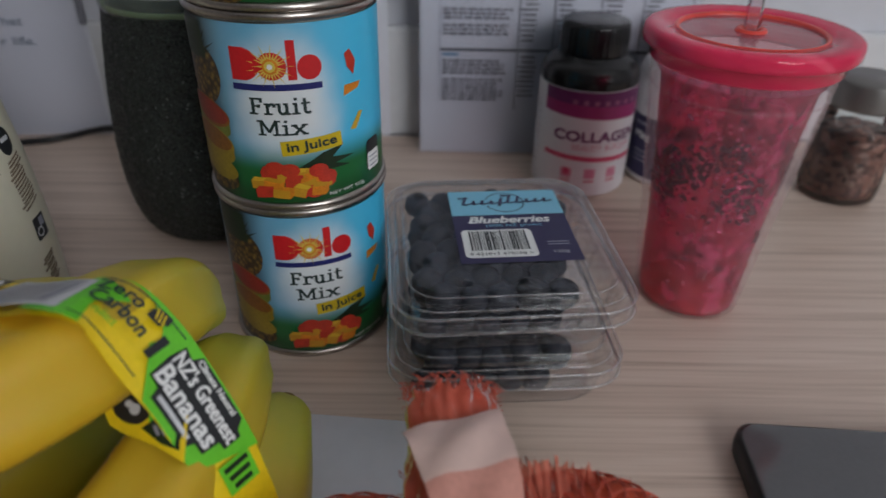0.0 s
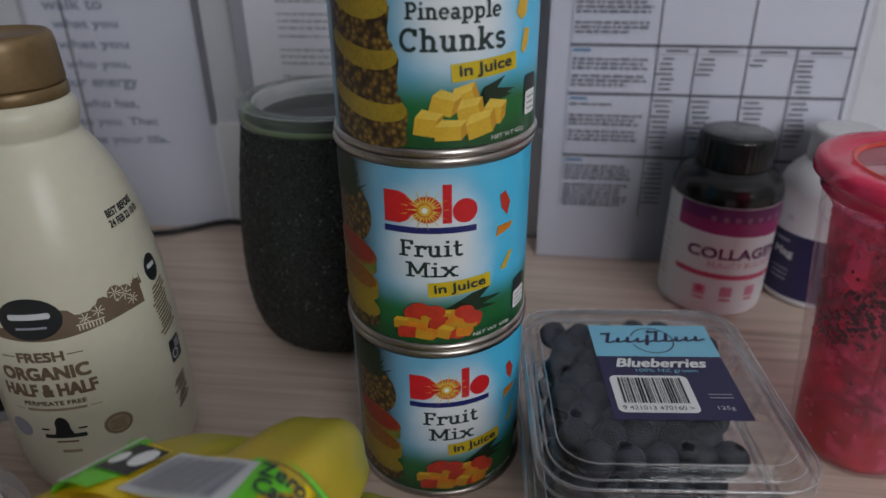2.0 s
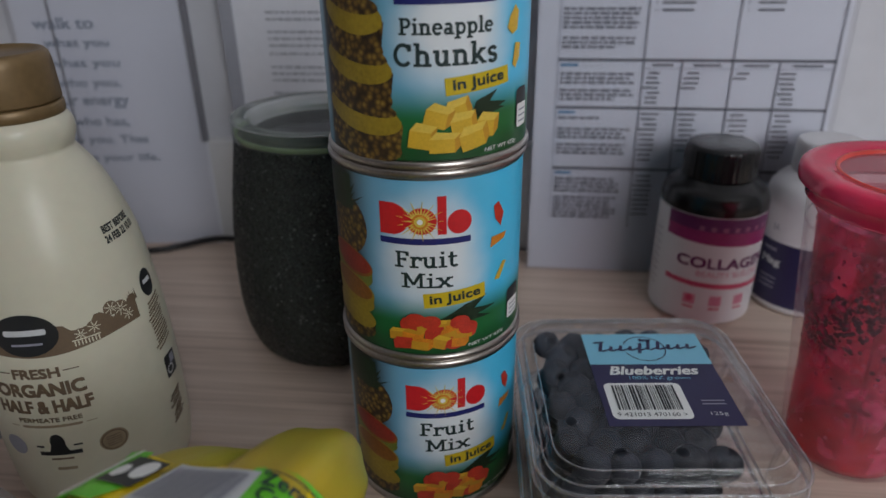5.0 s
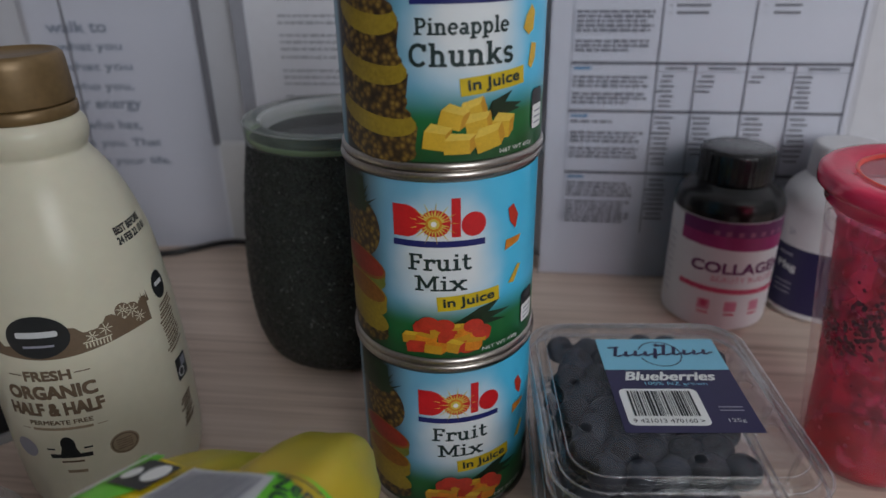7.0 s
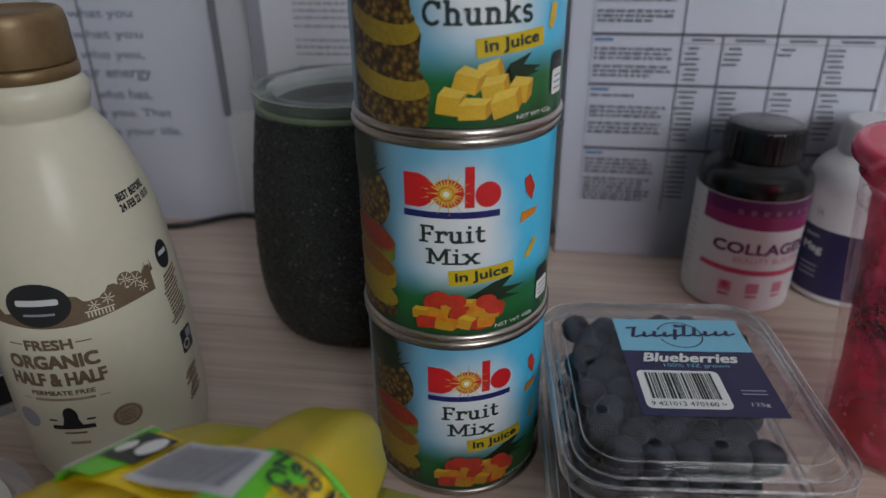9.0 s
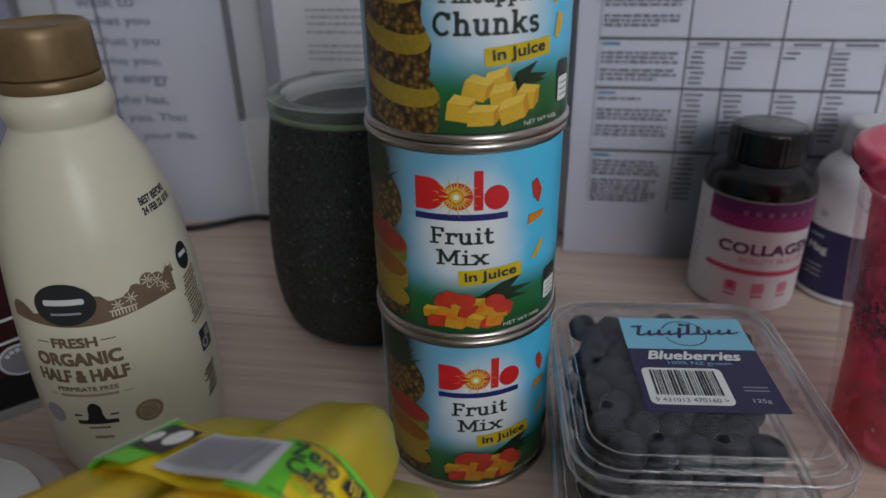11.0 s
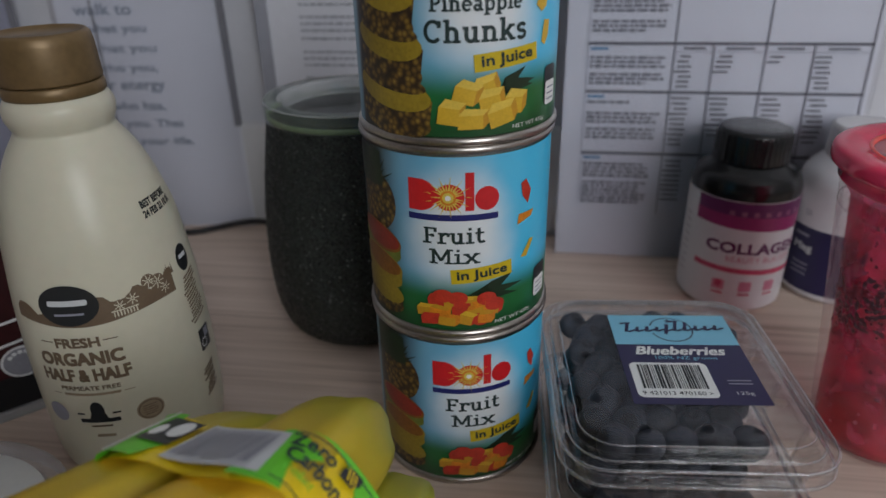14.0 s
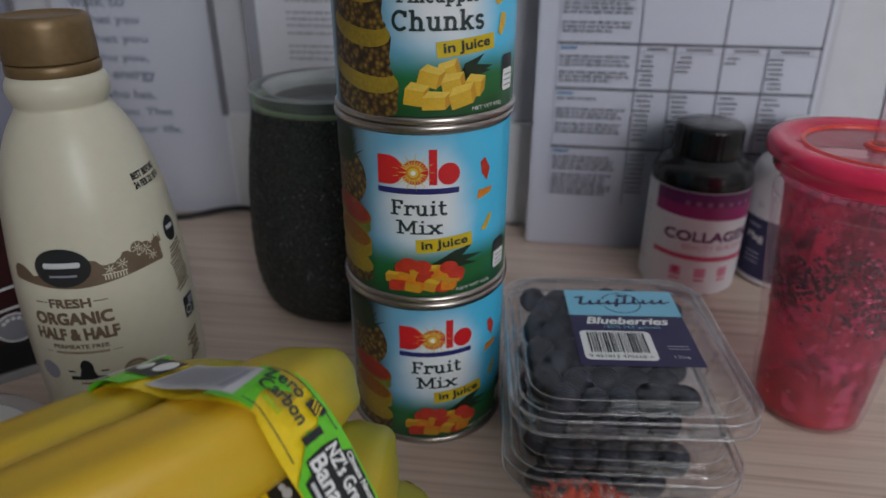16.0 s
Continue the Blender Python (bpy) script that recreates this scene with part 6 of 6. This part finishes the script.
for z in ROWS_Z[1:]:
    pf.bar(XL + 0.008, z - 0.0035, 0.012, 0.0018, M_INK_BLUE, 2, fine=0.05)
lines(pf, XL + 0.002, -0.034, 0.2360, 3, 0.0030, 0.0019, M_INK_MID, rnd)
lines(pf, XL + 0.002, -0.034, 0.2240, 6, 0.0030, 0.0019, M_INK_MID, rnd)
lines(pf, XL + 0.002, -0.034, 0.1930, 5, 0.0030, 0.0019, M_INK_MID, rnd)
lines(pf, XL + 0.002, -0.036, 0.1740, 3, 0.0030, 0.0019, M_INK_MID, rnd)
lines(pf, XL + 0.002, -0.034, 0.1500, 3, 0.0030, 0.0019, M_INK_MID, rnd)
lines(pf, XL + 0.002, -0.034, 0.1385, 3, 0.0030, 0.0019, M_INK_MID, rnd)
lines(pf, XL + 0.002, -0.055, 0.1190, 1, 0.0030, 0.0019, M_INK_MID, rnd)
lines(pf, XL + 0.002, -0.034, 0.1110, 3, 0.0030, 0.0019, M_INK_MID, rnd)
lines(pf, XL + 0.002, -0.036, 0.0995, 3, 0.0030, 0.0019, M_INK_MID, rnd)
lines(pf, XL + 0.002, -0.036, 0.0735, 4, 0.0030, 0.0020, M_INK_MID, rnd)
lines(pf, XL + 0.002, -0.038, 0.0590, 6, 0.0030, 0.0020, M_INK_MID, rnd)
for k, x in enumerate(COLS[:-1]):
    x1 = COLS[k + 1]
    pf.bar((x + x1) / 2, 0.1563, (x1 - x) * 0.55, 0.0014, M_INK, 2, fine=0.05)
    pf.bar((x + x1) / 2, 0.1540, (x1 - x), 0.0004, M_INK_PALE, 2, fine=0.05)
    for j in range((7, 4, 2, 7)[k]):
        pf.bar(x + 0.0070 + rnd.uniform(-0.0015, 0.0015), 0.1510 - 0.0034 * j, rnd.uniform(0.007, 0.011), 0.0013, M_INK, 2, fine=0.05)
    for j in range((10, 8, 8, 9)[k]):
        pf.bar(x + 0.0080 + rnd.uniform(-0.0015, 0.0015), 0.1225 - 0.0037 * j, rnd.uniform(0.008, 0.014), 0.0013, M_INK, 2, fine=0.05)
    if k < 2:
        for j in range(9):
            pf.bar(x + 0.0080, 0.0770 - 0.0037 * j, rnd.uniform(0.009, 0.015), 0.0013, M_INK, 2, fine=0.05)
    for j in range(4):
        if k in (0, 2):
            pf.bar(x + 0.0190, 0.2060 - 0.0046 * j, rnd.uniform(0.015, 0.024), 0.0014, M_INK, 2, fine=0.05)
            pf.bar(x + 0.0045, 0.2060 - 0.0046 * j, 0.0010, 0.0010, M_INK, 2, fine=0.05)
pf.build("chart_print", folder, "grey chart lines and unreadable small print")
box("sleeve_film", -0.1045, 0.1045, -0.0030, -0.0022, 0.0, 0.299, M_SLEEVE, folder)

quote = thing("paper_sheet", pose(-0.3800, 0.5400, 0.0, -0.6, 0, 5.0), "white sheet with a printed saying in a plastic sleeve", "paper")
box("page", -0.0280, 0.105, 0.0, 0.0008, 0.0, 0.297, M_PAPER, quote)
pq = Print(lambda u, v, d: Vector((u, -0.0006 - d, v)), 0.0002)
for k, (words, x0, x1) in enumerate((("walk to", -0.0130, 0.0330), ("what you", -0.0080, 0.0420), ("what you", -0.0080, 0.0470), ("who you,", -0.0050, 0.0450), ("your energy", -0.0180, 0.0480), ("who has,", 0.0000, 0.0450), ("to you. That", -0.0060, 0.0580), ("change your life.", -0.0230, 0.0640))):
    pq.text(words, (x0 + x1) / 2, 0.1835 - 0.0152 * k, x1 - x0, 0.0082, M_INK_SLATE, 1, bold=0.03)
pq.build("saying_print", quote, "slate grey printed words")
box("sleeve_film", -0.0300, 0.1035, -0.0030, -0.0022, 0.0, 0.299, M_SLEEVE, quote)
box("edge_strip", 0.1015, 0.1060, -0.0040, 0.0010, 0.091, 0.299, M_STRIP, quote, 0.0004, "dark grey edge strip")
box("edge_strip", 0.0020, 0.0035, -0.0036, -0.0031, 0.060, 0.299, M_STRIP, quote, 0.0, "thin dark crease strip")

# added sheet: its dark colour stands in for shade on the wall
wall_shade = thing("display_folder", pose(-0.5600, 0.5440, 0.0, -0.6, 0, 0.0), "added blue-grey sheet standing in for the shaded wall", "folder")
box("shade_sheet_face", -0.110, 0.105, 0.0, 0.0030, 0.0, 0.310, M_WALL_SHADE, wall_shade, 0.0008)
box("shade_sheet_edge", 0.105, 0.109, -0.0010, 0.0040, 0.0, 0.310, M_STRIP, wall_shade, 0.0008, "dark edge of the added sheet")

memo = wall_sheet(pose(-0.1450, 0.5515, 0.0, -0.3, 0, 0), 0.210, 0.297, "white sheet of small print in a plastic sleeve behind the cans")
pn = Print(lambda u, v, d: Vector((u, -0.0006 - d, v)), 0.0002)
for z, n in ((0.212, 3), (0.190, 2), (0.176, 3), (0.160, 1), (0.150, 3), (0.130, 1)):
    lines(pn, -0.0700, 0.0500, z, n, 0.0050, 0.0016, M_INK_PALE, rnd)
pn.build("memo_print", memo, "lines of unreadable small print")
box("edge_strip", -0.1050, -0.0950, -0.0020, -0.0004, 0.11, 0.297, M_INK_PALE, memo, 0.0, "grey strip along the left margin")

# ---- cable ----
v, f = tube(spline([(-0.62, 0.46, 0.0027), (-0.46, 0.495, 0.0027), (-0.335, 0.522, 0.0027), (-0.308, 0.533, 0.0029), (-0.285, 0.5375, 0.0070), (-0.265, 0.5380, 0.0090), (-0.235, 0.5360, 0.0060), (-0.19, 0.530, 0.0027), (-0.10, 0.530, 0.0027)], 8), [0.0026] * 65, 10)
tagged(mesh("cable", v, f, M_CABLE), "thin black cable lying along the wall", "cable")
